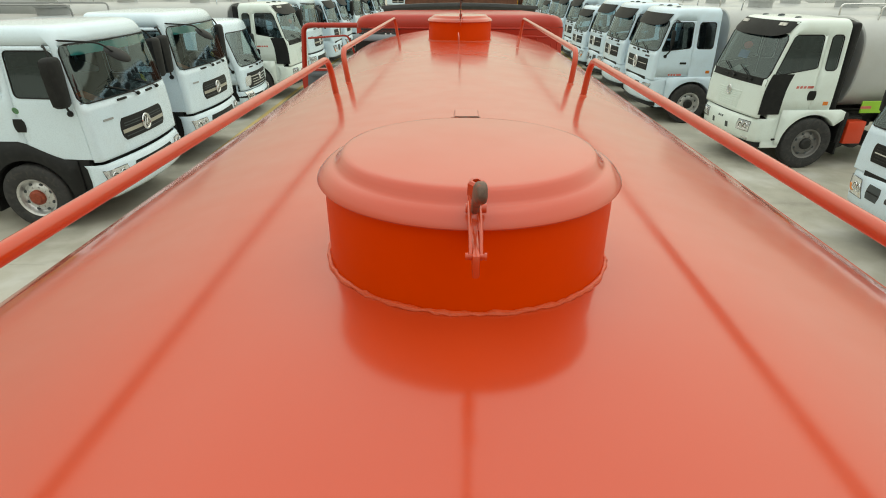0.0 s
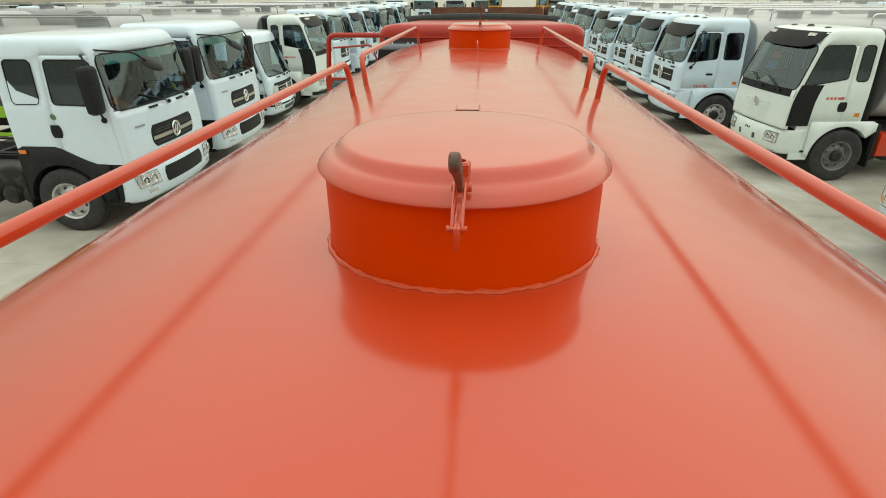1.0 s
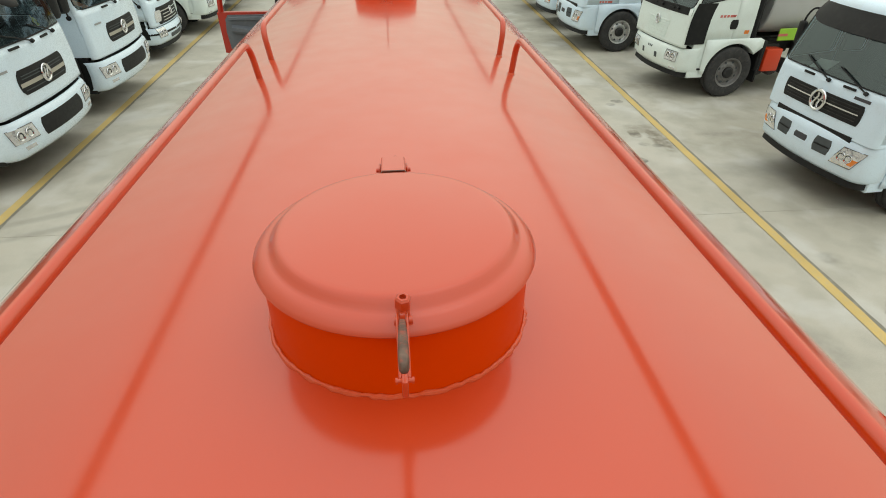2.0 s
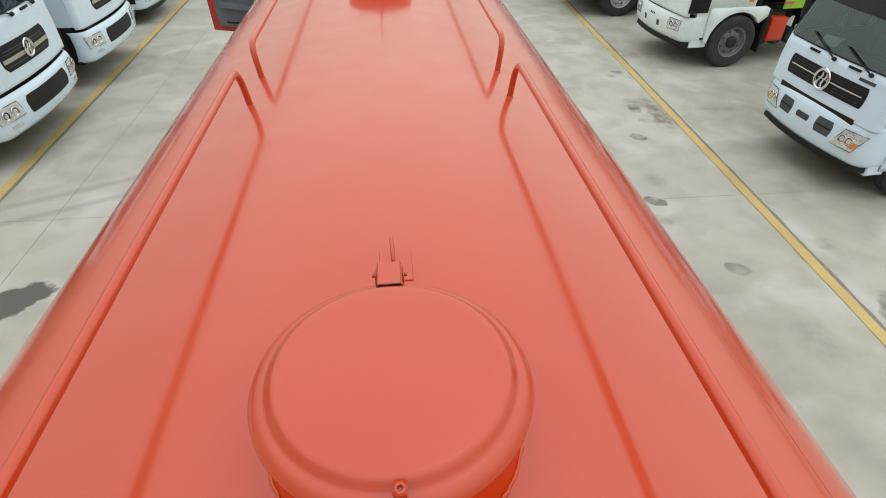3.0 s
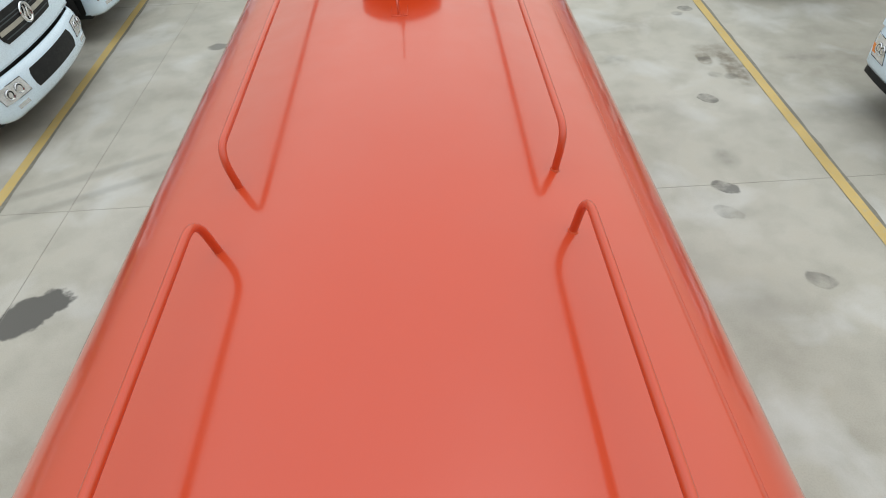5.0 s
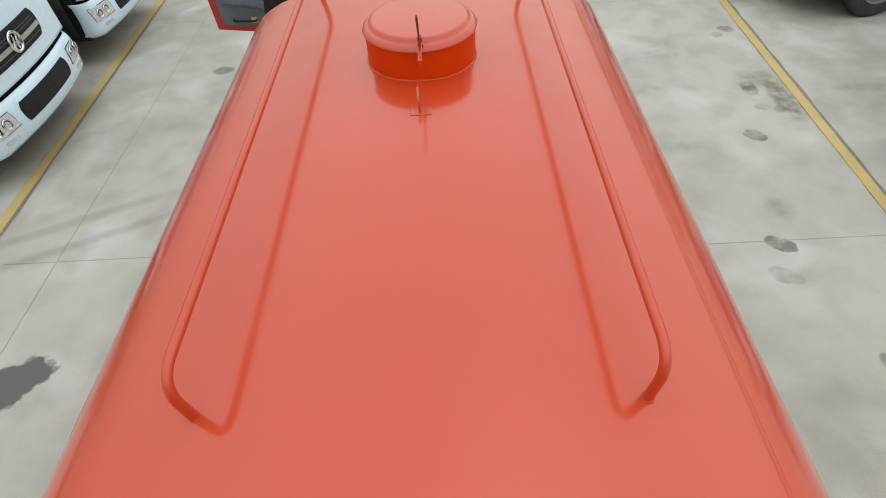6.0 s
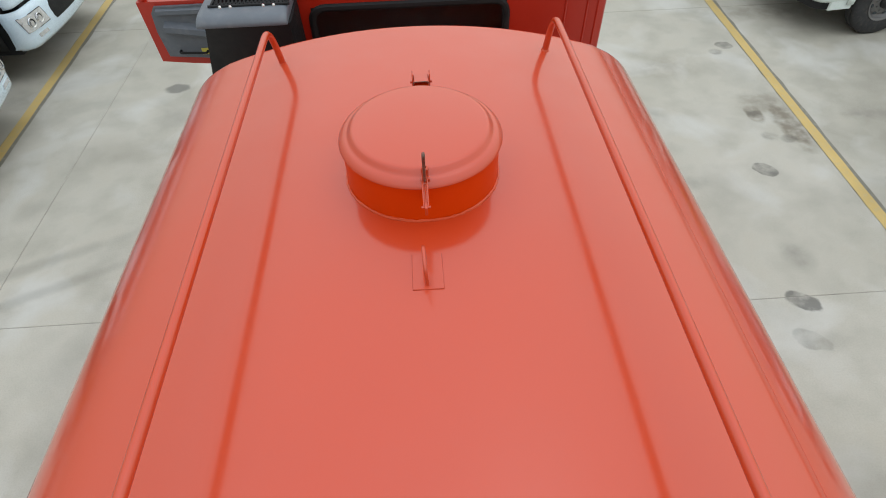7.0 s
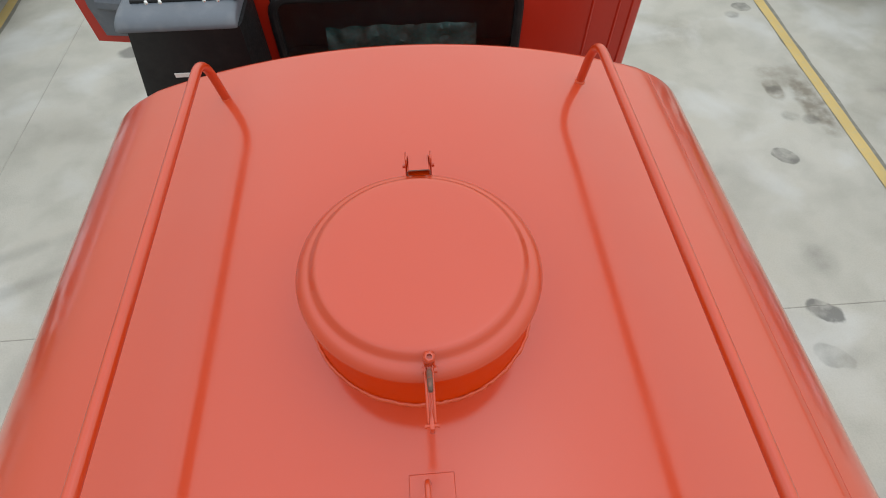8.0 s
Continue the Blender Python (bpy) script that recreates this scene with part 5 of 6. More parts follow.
        part("chrome_strip", shell.patch((-0.60, 0.60), (low + 0.30, low + 0.325), 0.018, 0.012, 0, 12, 1), CHROME, face, "bright curved face trim")
        for k in range(3):
            part("grille_slat", shell.patch((-0.50, 0.50), (low + 0.08 + 0.07 * k, low + 0.10 + 0.07 * k), 0.016, 0.012, 0, 10, 1), CHROME, face)
        for s in (1, -1):
            part("side_lamp_unit", shell.patch((s * 0.60, s * 0.90), (low + 0.10, low + 0.36), 0.018, 0.02, -0.05, 5, 4, 0.05), LAMP, face, "tall clear headlamp")
        part("badge", emblem(Matrix.Translation(shell.point(0, low + 0.27, 0.025)), 0.08), CHROME, face, "round chrome badge")
    # dark base of the windscreen, wipers
    for u0, u1 in ((-0.62, 0.02), (0.10, 0.70)):
        bm = bmesh.new()
        base = shell.point(u1, ws[0] - 0.05, 0.03)
        tube(bm, [base, shell.point((u0 + u1) / 2, ws[0] + 0.06, 0.035), shell.point(u0, ws[0] + 0.16, 0.03)], 0.011, 6)
        lathe(bm, [(0, 0.03), (0.028, 0.02), (0.03, -0.02)], 10, Matrix.Translation(base) @ pose(0, 0, 0, 0, 60))
        part("wiper", bm, BLACK, root)
    for s in (1, -1):
        part("grab_handle", shell.patch((s * 0.30, s * 0.52), (ws[0] - 0.075, ws[0] - 0.045), 0.02, 0.02, 0, 4, 2), BLACK, root)
    # visor
    if visor:
        bm = bmesh.new()
        vz, vh = (ws[1] - 0.05, 0.28) if kind == "cream" else (ws[1] - 0.13, 0.29)
        us = np.linspace(-(hw - (0.15 if kind == "cream" else 0.13)), hw - (0.15 if kind == "cream" else 0.13), 25)
        curl = lambda u: (1 - (u / us[-1]) ** 6)   # the ends curl back to the roof
        loft(bm, [[shell.point(u, vz + vh * (t + (1 - t) * 0.35 * (1 - curl(u))), 0.004 + o * (0.25 + 0.75 * curl(u))) for u in us] for t, o in ((1.0, 0.012), (0.6, 0.05), (0.25, 0.075), (0.0, 0.09), (0.0, 0.08), (0.3, 0.065), (0.7, 0.03), (1.0, 0.0))], closed=False)
        v = part("visor", bm, BLACK, root, "black sun visor")
        if kind == "cream":
            for u in (-0.8, -0.7, -0.6, 0.7, 0.8):
                part("roof_lamp", shell.patch((u - 0.04, u + 0.04), (vz + vh * 0.72, vz + vh * 0.90), 0.055, 0.03, 0, 2, 2), PAPER, v)
    if kind in ("slatted", "cream"):
        for y in (-0.62, 0.0, 0.62):
            m = Matrix.Translation((-0.52 - rake, y, top - 0.035 + 0.035 * (1 - abs(y)))) @ Matrix.Diagonal((1.5, 1.0, 1.0, 1.0))
            part("marker_lamp", turned([(0.05, -0.02), (0.048, 0.02), (0.036, 0.042), (0.0, 0.05)], 14, m), DARK, root, "small dark roof marker lamp")
    # mirrors
    for s in (1, -1) if kind != "cream" else ():
        bm = bmesh.new()
        wide, tall = {"striped": (1.3, 1.12), "slatted": (0.62, 0.62)}.get(kind, (1.0, 1.0))
        at = Vector(((-0.27 if kind == "striped" else -0.32) - rake * 0.6, s * (hw + 0.15), (ws[0] + ws[1]) / 2 + 0.02))
        loft(bm, [[(at.x + fx * px * wide, at.y + s * 0.01 + fy * py * wide, at.z + dz * tall) for px, py in ((0.06, 0.0), (0.05, 0.06), (0.03, 0.11), (-0.03, 0.12), (-0.06, 0.11), (-0.07, 0.06), (-0.07, 0.0), (-0.07, -0.06), (-0.06, -0.11), (-0.03, -0.12), (0.03, -0.11), (0.05, -0.06))] for dz, fx, fy in ((-0.372, 0.01, 0.01), (-0.37, 0.6, 0.6), (-0.34, 0.9, 0.85), (-0.22, 1, 0.9), (0.02, 1, 1), (0.17, 1, 1), (0.21, 0.8, 0.8), (0.225, 0.5, 0.5), (0.227, 0.01, 0.01))])
        tube(bm, fillet([(-0.46 - rake, s * (hw - 0.10), ws[1] - 0.02), (-0.36 - rake * 0.6, s * (hw + 0.08), ws[1] + 0.02), at + Vector((0, 0, 0.2)), at + Vector((0, 0, -0.36)), (-0.40, s * (hw - 0.005), ws[0] - 0.12)], 0.08, 4), 0.016, 8)
        lathe(bm, [(0, 0.03), (0.04, 0.02), (0.045, -0.02)], 10, Matrix.Translation((-0.40, s * hw, ws[0] - 0.12)) @ pose(0, 0, 0, -90 * s))
        part("mirror", bm, BLACK, root, "black wing mirror on a bent arm")
    if kind == "striped":
        bm = bmesh.new()
        tube(bm, fillet([(-0.40, -(hw - 0.14), ws[1] + 0.06), (0.10, -(hw - 0.30), ws[1] + 0.02), (0.16, -(hw - 0.50), ws[1] - 0.13)], 0.1, 4), 0.013, 8)
        lathe(bm, [(0.0, 0.05), (0.10, 0.04), (0.17, 0.015), (0.185, -0.01), (0.17, -0.02), (0.0, -0.02)], 22, Matrix.Translation((0.16, -(hw - 0.58), ws[1] - 0.16)) @ pose(0, 0, 0, 0, 35))
        part("front_mirror", bm, BLACK, root, "round front mirror on an arm")
    # steps, arches, wheels
    for s in (1, -1):
        arch_mat = BLACK if kind in ("striped", "light") else paint
        rr, ztop = 0.585, side_low + 0.07
        x0, x1 = (-L, -0.52) if kind == "striped" else (xw - (0.64 if kind == "cream" else 0.72), min(xw + 0.70, -0.52))
        arcs = [(math.cos(a), math.sin(a)) for a in (math.pi * k / 24 for k in range(20 if kind == "cream" else 25))]

        def to_edge(c, d):
            """From the arch's middle out to the border of the panel."""
            zt = ztop if kind != "striped" else float(np.interp(c, (0.05, 0.72), (1.40, 1.13)))
            k = min((x1 - xw) / c if c > 1e-6 else 9, (x0 - xw) / c if c < -1e-6 else 9, (zt - 0.52) / d if d > 1e-6 else 9)
            return xw + k * c, 0.52 + k * d

        bm = bmesh.new()
        loft(bm, [[(xw + rr * c, s * (hw - 0.34), 0.52 + rr * d) for c, d in arcs], [(xw + rr * c, s * (hw - 0.012), 0.52 + rr * d) for c, d in arcs], [(xw + (rr + 0.012) * c, s * (hw + 0.012), 0.52 + (rr + 0.012) * d) for c, d in arcs], [(xw + (rr + 0.06) * c, s * (hw + 0.010), 0.52 + (rr + 0.06) * d) for c, d in arcs], [(to_edge(c, d)[0], s * (hw + 0.004), max(to_edge(c, d)[1], 0.52 + (rr + 0.06) * d if abs(c) < 0.7 else 0)) for c, d in arcs]], closed=False)
        solid(part("wheel_arch", bm, arch_mat, root), 0.012, BLACK)
        # black flap behind the wheel, added to darken the space under the truck
        bm = bmesh.new()
        box(bm, (xw - 0.70, s * (hw - 0.17) - 0.16, 0.28), (xw - 0.655, s * (hw - 0.17) + 0.16, 1.0), 0.01, 1)
        part("dark_flap", bm, BLACK, root)
        bm = bmesh.new()
        box(bm, (xw + 0.58, s * (hw - 0.17) - 0.15, 0.44), (-0.36, s * (hw - 0.17) + 0.15, side_low + 0.01), 0.015, 1)
        part("step_box", bm, BLACK if kind == "striped" else paint, root)
        bm = bmesh.new()
        box(bm, (xw + 0.60, s * (hw - 0.16) - 0.14, 0.60), (-0.555, s * (hw - 0.16) + 0.165, 0.64), 0.01, 1)
        part("step", bm, BLACK, root)
        wheel(root, pose(xw, s * (hw - 0.115), 0.52 if kind != "light" else 0.46, -90 * s, 0, 0) @ Matrix.Scale(1.0 if kind != "light" else 0.885, 4), K["dark_rim"], extras, kind == "striped")
    if kind == "cream":
        for s in (1, -1):
            ua, ub = shell.side_u(-0.20, ws[0]), shell.side_u(-0.62, ws[0])
            bm = shell.patch((s * ua, s * ub), (low + 0.07, sw[0] - 0.06), 0.014, 0.014, 0.02, 9, 5)
            part("door_corner", bm, BLACK, root, "black panel at the door's front")
            for k, (du, w) in enumerate(((0.06, 0.07), (0.15, 0.07), (0.24, 0.09))):
                part("print_bar", shell.patch((s * (ua + du), s * (ua + du + w)), (low + 0.28, low + 0.36), 0.010, 0.008, 0.02, 2, 1), material("grey_mark", (0.25, 0.26, 0.27), 0.5), root)
    for s in (1, -1):
        ua = shell.side_u(-0.76 if kind == "cream" else -0.56, 1.4)
        pz = {"cream": 1.63, "slatted": 1.26}.get(kind, 1.42)
        mark = REDPRINT if kind != "light" else BAR
        for k, w in enumerate((0.05, 0.05, 0.05, 0.10, 0.05)):
            if kind == "striped":
                continue
            part("print_bar", shell.patch((s * (ua + 0.075 * k), s * (ua + 0.075 * k + w)), (pz, pz + 0.045), 0.004, 0.006, 0, 2, 1), mark, root)
        if kind == "striped":
            part("side_lamp", boxed((-1.90, s * (hw + 0.015) - 0.012, 1.285), (-1.78, s * (hw + 0.015) + 0.012, 1.345), 0.006, 2), AMBER, root, "amber side lamp")
            continue
        part("side_lamp", shell.patch((s * shell.side_u(-L + 0.20, 1.25), s * shell.side_u(-L + 0.10, 1.25)), (side_low + 0.16, side_low + 0.23), 0.008, 0.012, 0, 2, 1), AMBER, root, "amber side lamp")
    if kind == "cream":
        part("rear_fairing", boxed((-L - 0.16, -hw + 0.05, 1.15), (-L - 0.02, hw - 0.05, top - 0.06), 0.06, 3), BLACK, root, "black fairing behind the cab")
        for s in (1, -1):
            part("tool_box", boxed((-2.50, s * (hw - 0.22) - 0.2, 0.50), (-2.12, s * (hw - 0.22) + 0.2, 0.96), 0.02, 2), TOOLRED, root, "red steel box behind the wheel")
            part("rear_guard", boxed((-2.08, s * (hw - 0.20) - 0.17, 0.52), (-1.94, s * (hw - 0.20) + 0.17, 1.14), 0.03, 2), BLACK, root, "black splash guard")
    # things on the dashboard
    if kind == "striped":
        for s in (1, -1):
            u = shell.side_u(-1.19, ws[0] - 0.08)
            part("door_badge", shell.patch((s * (u - 0.045), s * (u + 0.045)), (ws[0] - 0.125, ws[0] - 0.035), 0.004, 0.006, 0, 6, 6, 0.045), BADGEGREEN, root, "small round green door sticker")
        bm = bmesh.new()
        box(bm, (-0.14, -0.15, -0.004), (0.14, 0.15, 0.004), 0, 1, Matrix.Translation((-0.40, -0.72, ws[0] + 0.03)) @ pose(0, 0, 0, 0, 28, 15))
        part("leaflet", bm, ORANGE, root, "orange leaflet on the dashboard")
        for k in range(4):
            bm = bmesh.new()
            box(bm, (-0.035, -0.03, -0.003), (0.035, 0.03, 0.003), 0, 1, Matrix.Translation((-0.30 - 0.05 * k, 0.72 + 0.06 * k, ws[0] + 0.05 + 0.05 * (k % 2))) @ pose(0, 0, 0, 20 * k, 50, 30 * k))
            part("tag", bm, YELLOWTAG, root, "yellow tag")
    else:
        bm = bmesh.new()
        box(bm, (-0.12, -0.16, -0.004), (0.12, 0.16, 0.004), 0, 1, Matrix.Translation((-0.42, -0.55, ws[0] + 0.02)) @ pose(0, 0, 0, 5, 25, 15))
        part("paper", bm, PAPER, root, "white paper on the dashboard")
        if kind == "cream":
            part("screen_sticker", shell.patch((-0.28, 0.08), ((ws[0] + ws[1]) / 2 + 0.06, (ws[0] + ws[1]) / 2 + 0.20), -0.012, 0.003, 0, 6, 4, 0.16), REDPRINT, root, "faded red oval sticker")
            part("screen_sticker", shell.patch((-0.30, 0.10), ((ws[0] + ws[1]) / 2 - 0.12, (ws[0] + ws[1]) / 2 + 0.03), -0.012, 0.003, 0, 6, 2), BLUEPRINT, root, "faded blue sticker lines")
    # chassis
    length = 7.6 if kind != "light" else 5.4
    bm = bmesh.new()
    for s in (1, -1):
        box(bm, (-length, s * 0.43 - 0.035, 0.80), (-0.5, s * 0.43 + 0.035, 1.04), 0.008, 1)
    for x in np.linspace(-length + 0.1, -1.2, 7):
        box(bm, (x - 0.05, -0.43, 0.84), (x + 0.05, 0.43, 1.0))
    box(bm, (xw - 0.06, -hw + 0.25, 0.46), (xw + 0.06, hw - 0.25, 0.58), 0.02, 1)
    box(bm, (-length + 1.5, -hw + 0.3, 0.44), (-length + 1.64, hw - 0.3, 0.60), 0.02, 1)
    box(bm, (-2.6, 0.50, 0.62), (-1.95, 0.92, 1.02), 0.06, 2)
    box(bm, (-3.0, -0.95, 0.55), (-1.95, -0.50, 1.0), 0.08, 3)
    box(bm, (-1.9, -0.30, 0.95), (-1.82, 0.30, 1.5), 0.02, 1)
    for s in (1, -1):
        for x in (-2.15, -2.5, -2.85):
            lathe(bm, [(0.0, -0.32), (0.13, -0.31), (0.16, -0.26), (0.16, 0.26), (0.13, 0.31), (0.0, 0.32)], 14, Matrix.Translation((x, s * 0.72, 0.52)) @ pose(0, 0, 0, 90))
        box(bm, (-3.9, s * 0.78 - 0.24, 0.48), (-3.1, s * 0.78 + 0.24, 1.0), 0.05, 2)
        tube(bm, [(-1.9, s * 0.5, 1.08), (-4.0, s * 0.48, 1.09), (-length, s * 0.46, 1.07)], 0.03, 6)
    box(bm, (-2.1, -0.7, 0.45), (-0.6, 0.7, 0.80), 0.05, 1)
    lathe(bm, [(0.0, -0.5), (0.10, -0.45), (0.10, 0.45), (0.0, 0.5)], 12, Matrix.Translation((-2.6, 0, 0.9)) @ pose(0, 0, 0, 0, 90))
    part("chassis", bm, CHASSIS, root, "dark steel chassis with air tanks")
    for s in (1, -1):
        wheel(root, pose(-length + 1.57, s * (hw - 0.115), 0.52 if kind != "light" else 0.46, -90 * s, 0, 0) @ Matrix.Scale(1.0 if kind != "light" else 0.885, 4), True, False)
    if tank:
        th = 0.86
        bm = bmesh.new()
        ring = [(1.14 * math.copysign(abs(math.cos(a)) ** 0.62, math.cos(a)), 2.02 + th * math.copysign(abs(math.sin(a)) ** 0.72, math.sin(a))) for a in (2 * math.pi * k / 44 for k in range(44))]
        ends = ((-2.02, 0.86), (-1.97, 0.97), (-1.99, 1.0), (-length + 0.2, 1.0), (-length + 0.12, 0.97), (-length + 0.02, 0.86))
        rows = loft(bm, [[(x, y * f, 2.02 + (z - 2.02) * f) for y, z in ring] for x, f in ends])
        bm.faces.new(rows[0])
        bm.faces.new(rows[-1])
        tk = part("tank", bm, tank, root, "long rounded steel tank behind the cab")
        for x in (-3.2, -5.6):
            part("tank_hatch", turned([(0.30, 2.84), (0.30, 3.02), (0.33, 3.02), (0.33, 3.06), (0.0, 3.09)], 24, Matrix.Translation((x, 0, 0))), tank, tk)
        for s in (1, -1):
            pts = fillet([(-2.4, s * 0.62, 2.75), (-2.4, s * 0.66, 3.08), (-length + 0.5, s * 0.66, 3.08), (-length + 0.5, s * 0.62, 2.75)], 0.10, 5)
            part("tank_rail", tubed(pts, 0.018, 8), CHROME if tank is WHITETANK else tank, tk)
        if green:
            for s in (1, -1):
                bm = bmesh.new()
                box(bm, (-length + 0.1, s * 1.13 - 0.02, 1.12), (min(-L - 0.2, -2.3), s * 1.13 + 0.02, 1.36), 0.01, 1)
                box(bm, (-length + 0.1, s * 1.13 - 0.015, 0.72), (min(-L - 0.8, -2.75), s * 1.13 + 0.015, 0.80), 0.01, 1)
                part("side_guard", bm, GREEN, tk, "lime green side guard")
                for k in range(7):
                    x = -length + 0.4 + (length - 2.9) * k / 6
                    part("reflector_strip", boxed((x, s * 1.155 - 0.004, 1.21), (x + 0.22, s * 1.155 + 0.004, 1.26)), REDPRINT, tk)
    return root


NARROW = Matrix.Diagonal((1.0, 0.92, 1.0, 1.0))   # the visored cabs are a little narrower


def row_place(x, y, turn, shape=Matrix.Identity(4)):
    return pose(x, y, 0, 0, 0, turn) @ shape


# row on the tanker's left, fronts to the lane
bare = parked_truck("striped", None, label="white cab truck with bare chassis and striped grille")
bare.matrix_basis = row_place(-5.16, 9.76, 0.5)
striped_tank = parked_truck("striped", GREYTANK, label="white truck with grey tank and lime side guard")
striped_tank.matrix_basis = row_place(-5.27, 13.00, 1)
light = parked_truck("light", None, label="small white light truck with bright face trim")
light.matrix_basis = row_place(-5.71, 16.91, 1.7)
cream = parked_truck("cream", WHITETANK, label="cream truck with black visor and white tank")
cream.matrix_basis = row_place(-5.22, 19.87, -0.4, NARROW)
slatted = parked_truck("slatted", WHITETANK, label="pale white truck with black visor and white tank")
slatted.matrix_basis = row_place(4.94, 16.87, 183, NARROW)
plain = parked_truck("slatted", None, label="white truck with wide slatted grille on concrete")
plain.matrix_basis = row_place(5.87, 7.82, 183.2) @ Matrix.Scale(0.895, 4)
copy_thing(cream, row_place(5.76, 12.86, 185, NARROW))
for k in range(7):
    copy_thing(slatted if k % 3 else striped_tank, row_place(-5.33 + 0.09 * k + 0.1 * (k % 2), 23.0 + 2.8 * k, (k % 3) - 1, NARROW))
for k in range(11):
    copy_thing(slatted if k % 4 != 2 else plain, row_place(4.92 + 0.10 * (k % 2), 19.66 + 2.75 * k, 182.6 + (k % 3), NARROW))
# rows further back, tails towards the near ones
for k in range(9):
    copy_thing(striped_tank if k % 3 == 1 else (slatted if k % 3 else cream), row_place(-27.5 + 0.3 * (k % 2), 10.5 + 4.6 * k, 180 + (k % 2)))
for k in range(7):
    copy_thing(slatted if k % 2 else cream, row_place(27.5 - 0.3 * (k % 2), 16.0 + 5.2 * k, k % 2))
# at the lane's far end
for k in range(5):
    copy_thing(slatted if k % 2 else striped_tank, row_place(-13.5 + 3.4 * k, 66.0 + 0.4 * (k % 2), 270 + (k % 3)))
for k in range(3):
    copy_thing(plain if k % 2 else slatted, row_place(8.0 + 3.4 * k, 67.0, 269 + k))


def tipper_body(place):
    """A rusty open steel body with ribs, standing on blocks."""
    root = thing("tipper_body", "rusty brown open steel tipper body on the yard", "container", group="tipper bodies")
    bm = bmesh.new()
    for lo, hi in (((-2.7, -1.15, 0.5), (2.7, -1.08, 2.2)), ((-2.7, 1.08, 0.5), (2.7, 1.15, 2.2)), ((-2.7, -1.15, 0.5), (-2.62, 1.15, 2.2)), ((2.62, -1.15, 0.5), (2.7, 1.15, 2.2)), ((-2.7, -1.15, 0.42), (2.7, 1.15, 0.5))):
        box(bm, lo, hi, 0.01, 1)
    part("body", bm, RUST, root)
    for x in np.linspace(-2.6, 2.6, 8):
        for s in (-1, 1):
            part("rib", boxed((x - 0.05, s * 1.17 - 0.04, 0.45), (x + 0.05, s * 1.17 + 0.04, 2.22), 0.01, 1), RUST, root)
    for x in (-2.0, 2.0):
        part("block", boxed((x - 0.15, -1.0, 0.0), (x + 0.15, 1.0, 0.43), 0.02, 1), CHASSIS, root)
    root.matrix_basis = place
    return root


body = tipper_body(row_place(-2.6, 60.0, 1))
copy_thing(body, row_place(3.1, 60.2, -1))
copy_thing(body, row_place(8.8, 60.0, 2))


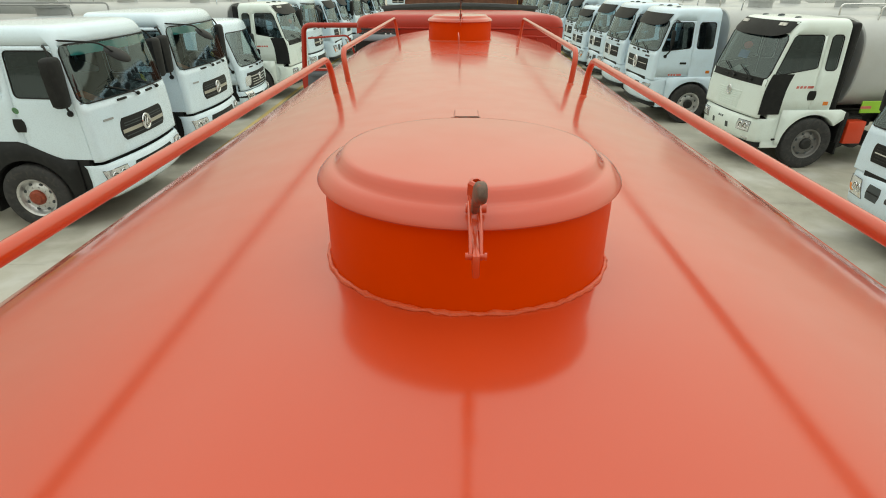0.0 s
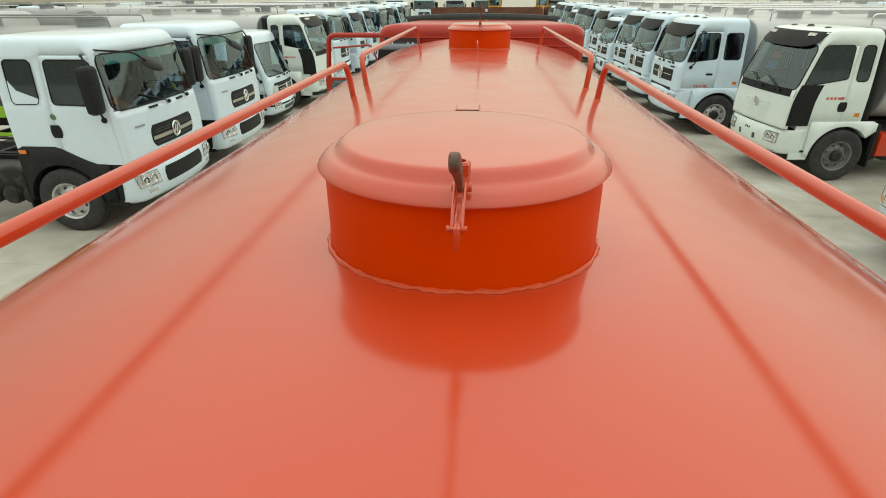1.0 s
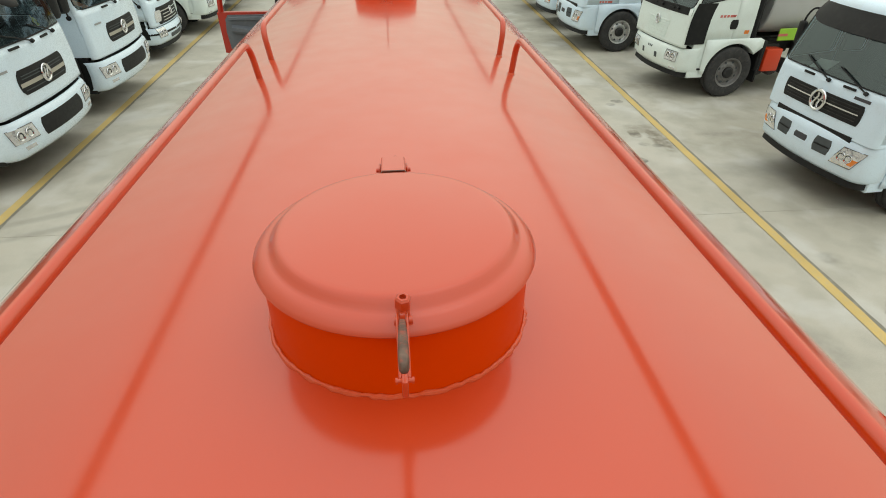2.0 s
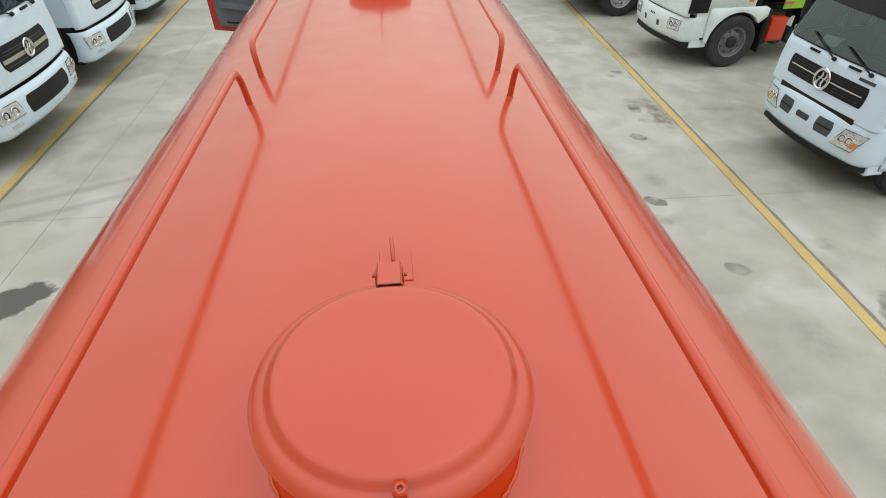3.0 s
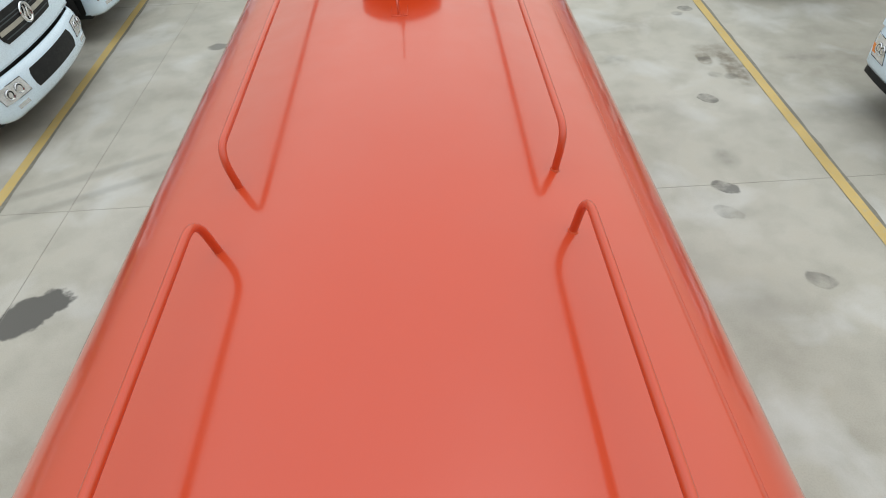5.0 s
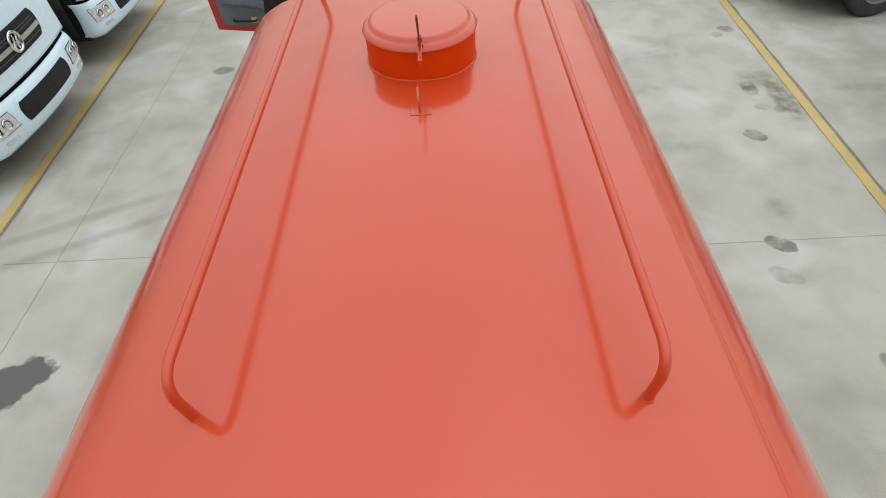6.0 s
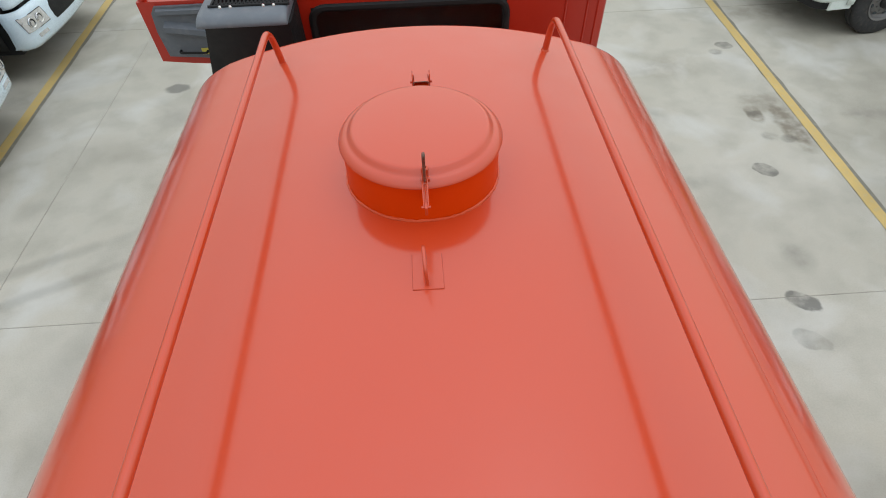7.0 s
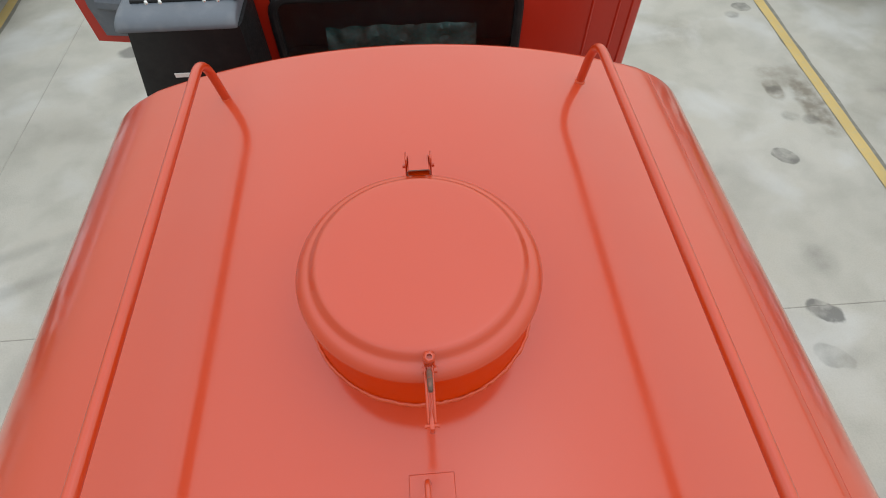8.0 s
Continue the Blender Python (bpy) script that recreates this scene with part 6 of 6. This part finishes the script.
def wheel_loader(place):
    """A yellow loader: body, cab, arm, bucket and four large wheels."""
    root = thing("wheel_loader", "yellow wheel loader parked at the lane's far end", "loader", group="loaders")
    part("engine_body", boxed((-2.6, -0.8, 0.9), (-0.2, 0.8, 2.1), 0.12, 3), YELLOWMACH, root)
    part("front_frame", boxed((-0.2, -0.5, 0.8), (1.4, 0.5, 1.6), 0.08, 2), YELLOWMACH, root)
    cabin = part("cabin", boxed((-0.9, -0.7, 2.1), (0.6, 0.7, 2.25), 0.04, 2), YELLOWMACH, root)
    for x in (-0.85, 0.55):
        for y in (-0.65, 0.65):
            part("pillar", boxed((x - 0.05, y - 0.05, 2.2), (x + 0.05, y + 0.05, 3.3), 0.01, 1), YELLOWMACH, cabin)
    part("cabin_roof", boxed((-1.0, -0.78, 3.28), (0.75, 0.78, 3.42), 0.05, 2), YELLOWMACH, cabin)
    part("cabin_glass", boxed((-0.86, -0.66, 2.25), (0.56, 0.66, 3.28)), GLASSDARK, cabin)
    for s in (-1, 1):
        part("arm", tubed([(0.6, s * 0.45, 1.9), (1.8, s * 0.45, 2.1), (2.9, s * 0.45, 0.7)], 0.13, 8), YELLOWMACH, root)
        for x in (-1.8, 1.0):
            wheel(root, pose(x, s * 0.95, 0.75, -90 * s, 0, 0) @ Matrix.Scale(1.44, 4), True, False)
    bm = bmesh.new()
    loft(bm, [[(2.7 + 0.5 * math.cos(a) * 0.6, y, 0.62 + 0.55 * math.sin(a)) for a in (radians(100 + 20 * k) for k in range(9))] for y in (-1.3, 1.3)], closed=False)
    solid(part("bucket", bm, YELLOWMACH, root), 0.05)
    root.matrix_basis = place
    return root


loader = wheel_loader(row_place(1.2, 66.5, 265))
copy_thing(loader, row_place(6.6, 67.5, 250))


def far_building(x0, x1, y, depth, height, wall_mat, floors, cols, label, sloped=None):
    """A plain block with a row of windows on each storey and a roof edge."""
    root = thing("workshop_building", label, "building", group="yard buildings")
    part("wall", boxed((x0, y, 0), (x1, y + depth, height)), wall_mat, root)
    if sloped:
        bm = bmesh.new()
        rows = loft(bm, [[(x0 - 0.5, yy, zz) for yy, zz in ((y - 0.6, height), (y + depth / 2, height + 2.4), (y + depth + 0.6, height), (y + depth + 0.6, height + 0.2), (y + depth / 2, height + 2.6), (y - 0.6, height + 0.2))], [(x1 + 0.5, yy, zz) for yy, zz in ((y - 0.6, height), (y + depth / 2, height + 2.4), (y + depth + 0.6, height), (y + depth + 0.6, height + 0.2), (y + depth / 2, height + 2.6), (y - 0.6, height + 0.2))]])
        for r in rows:
            bm.faces.new(r)
        part("roof", bm, sloped, root)
    else:
        part("roof", boxed((x0 - 0.3, y - 0.3, height), (x1 + 0.3, y + depth + 0.3, height + 0.5), 0.05, 1), wall_mat, root)
    w = (x1 - x0) / cols
    for f in range(floors):
        for c in range(cols):
            cx, z0 = x0 + w * (c + 0.5), 1.0 + f * 3.3
            win = part("window", boxed((cx - w * 0.32, y - 0.06, z0), (cx + w * 0.32, y - 0.01, z0 + 1.7)), BLACK, root)
            part("pane", boxed((cx - w * 0.28, y - 0.075, z0 + 0.1), (cx + w * 0.28, y - 0.065, z0 + 1.6)), GLASSDARK, win)
    return root


far_building(34, 70, 58, 14, 9.5, WALL, 2, 9, "beige rendered workshop building with two rows of windows")
far_building(-90, -44, 62, 16, 5.0, WALL, 1, 10, "long workshop shed with a faded red roof", ROOFRED)
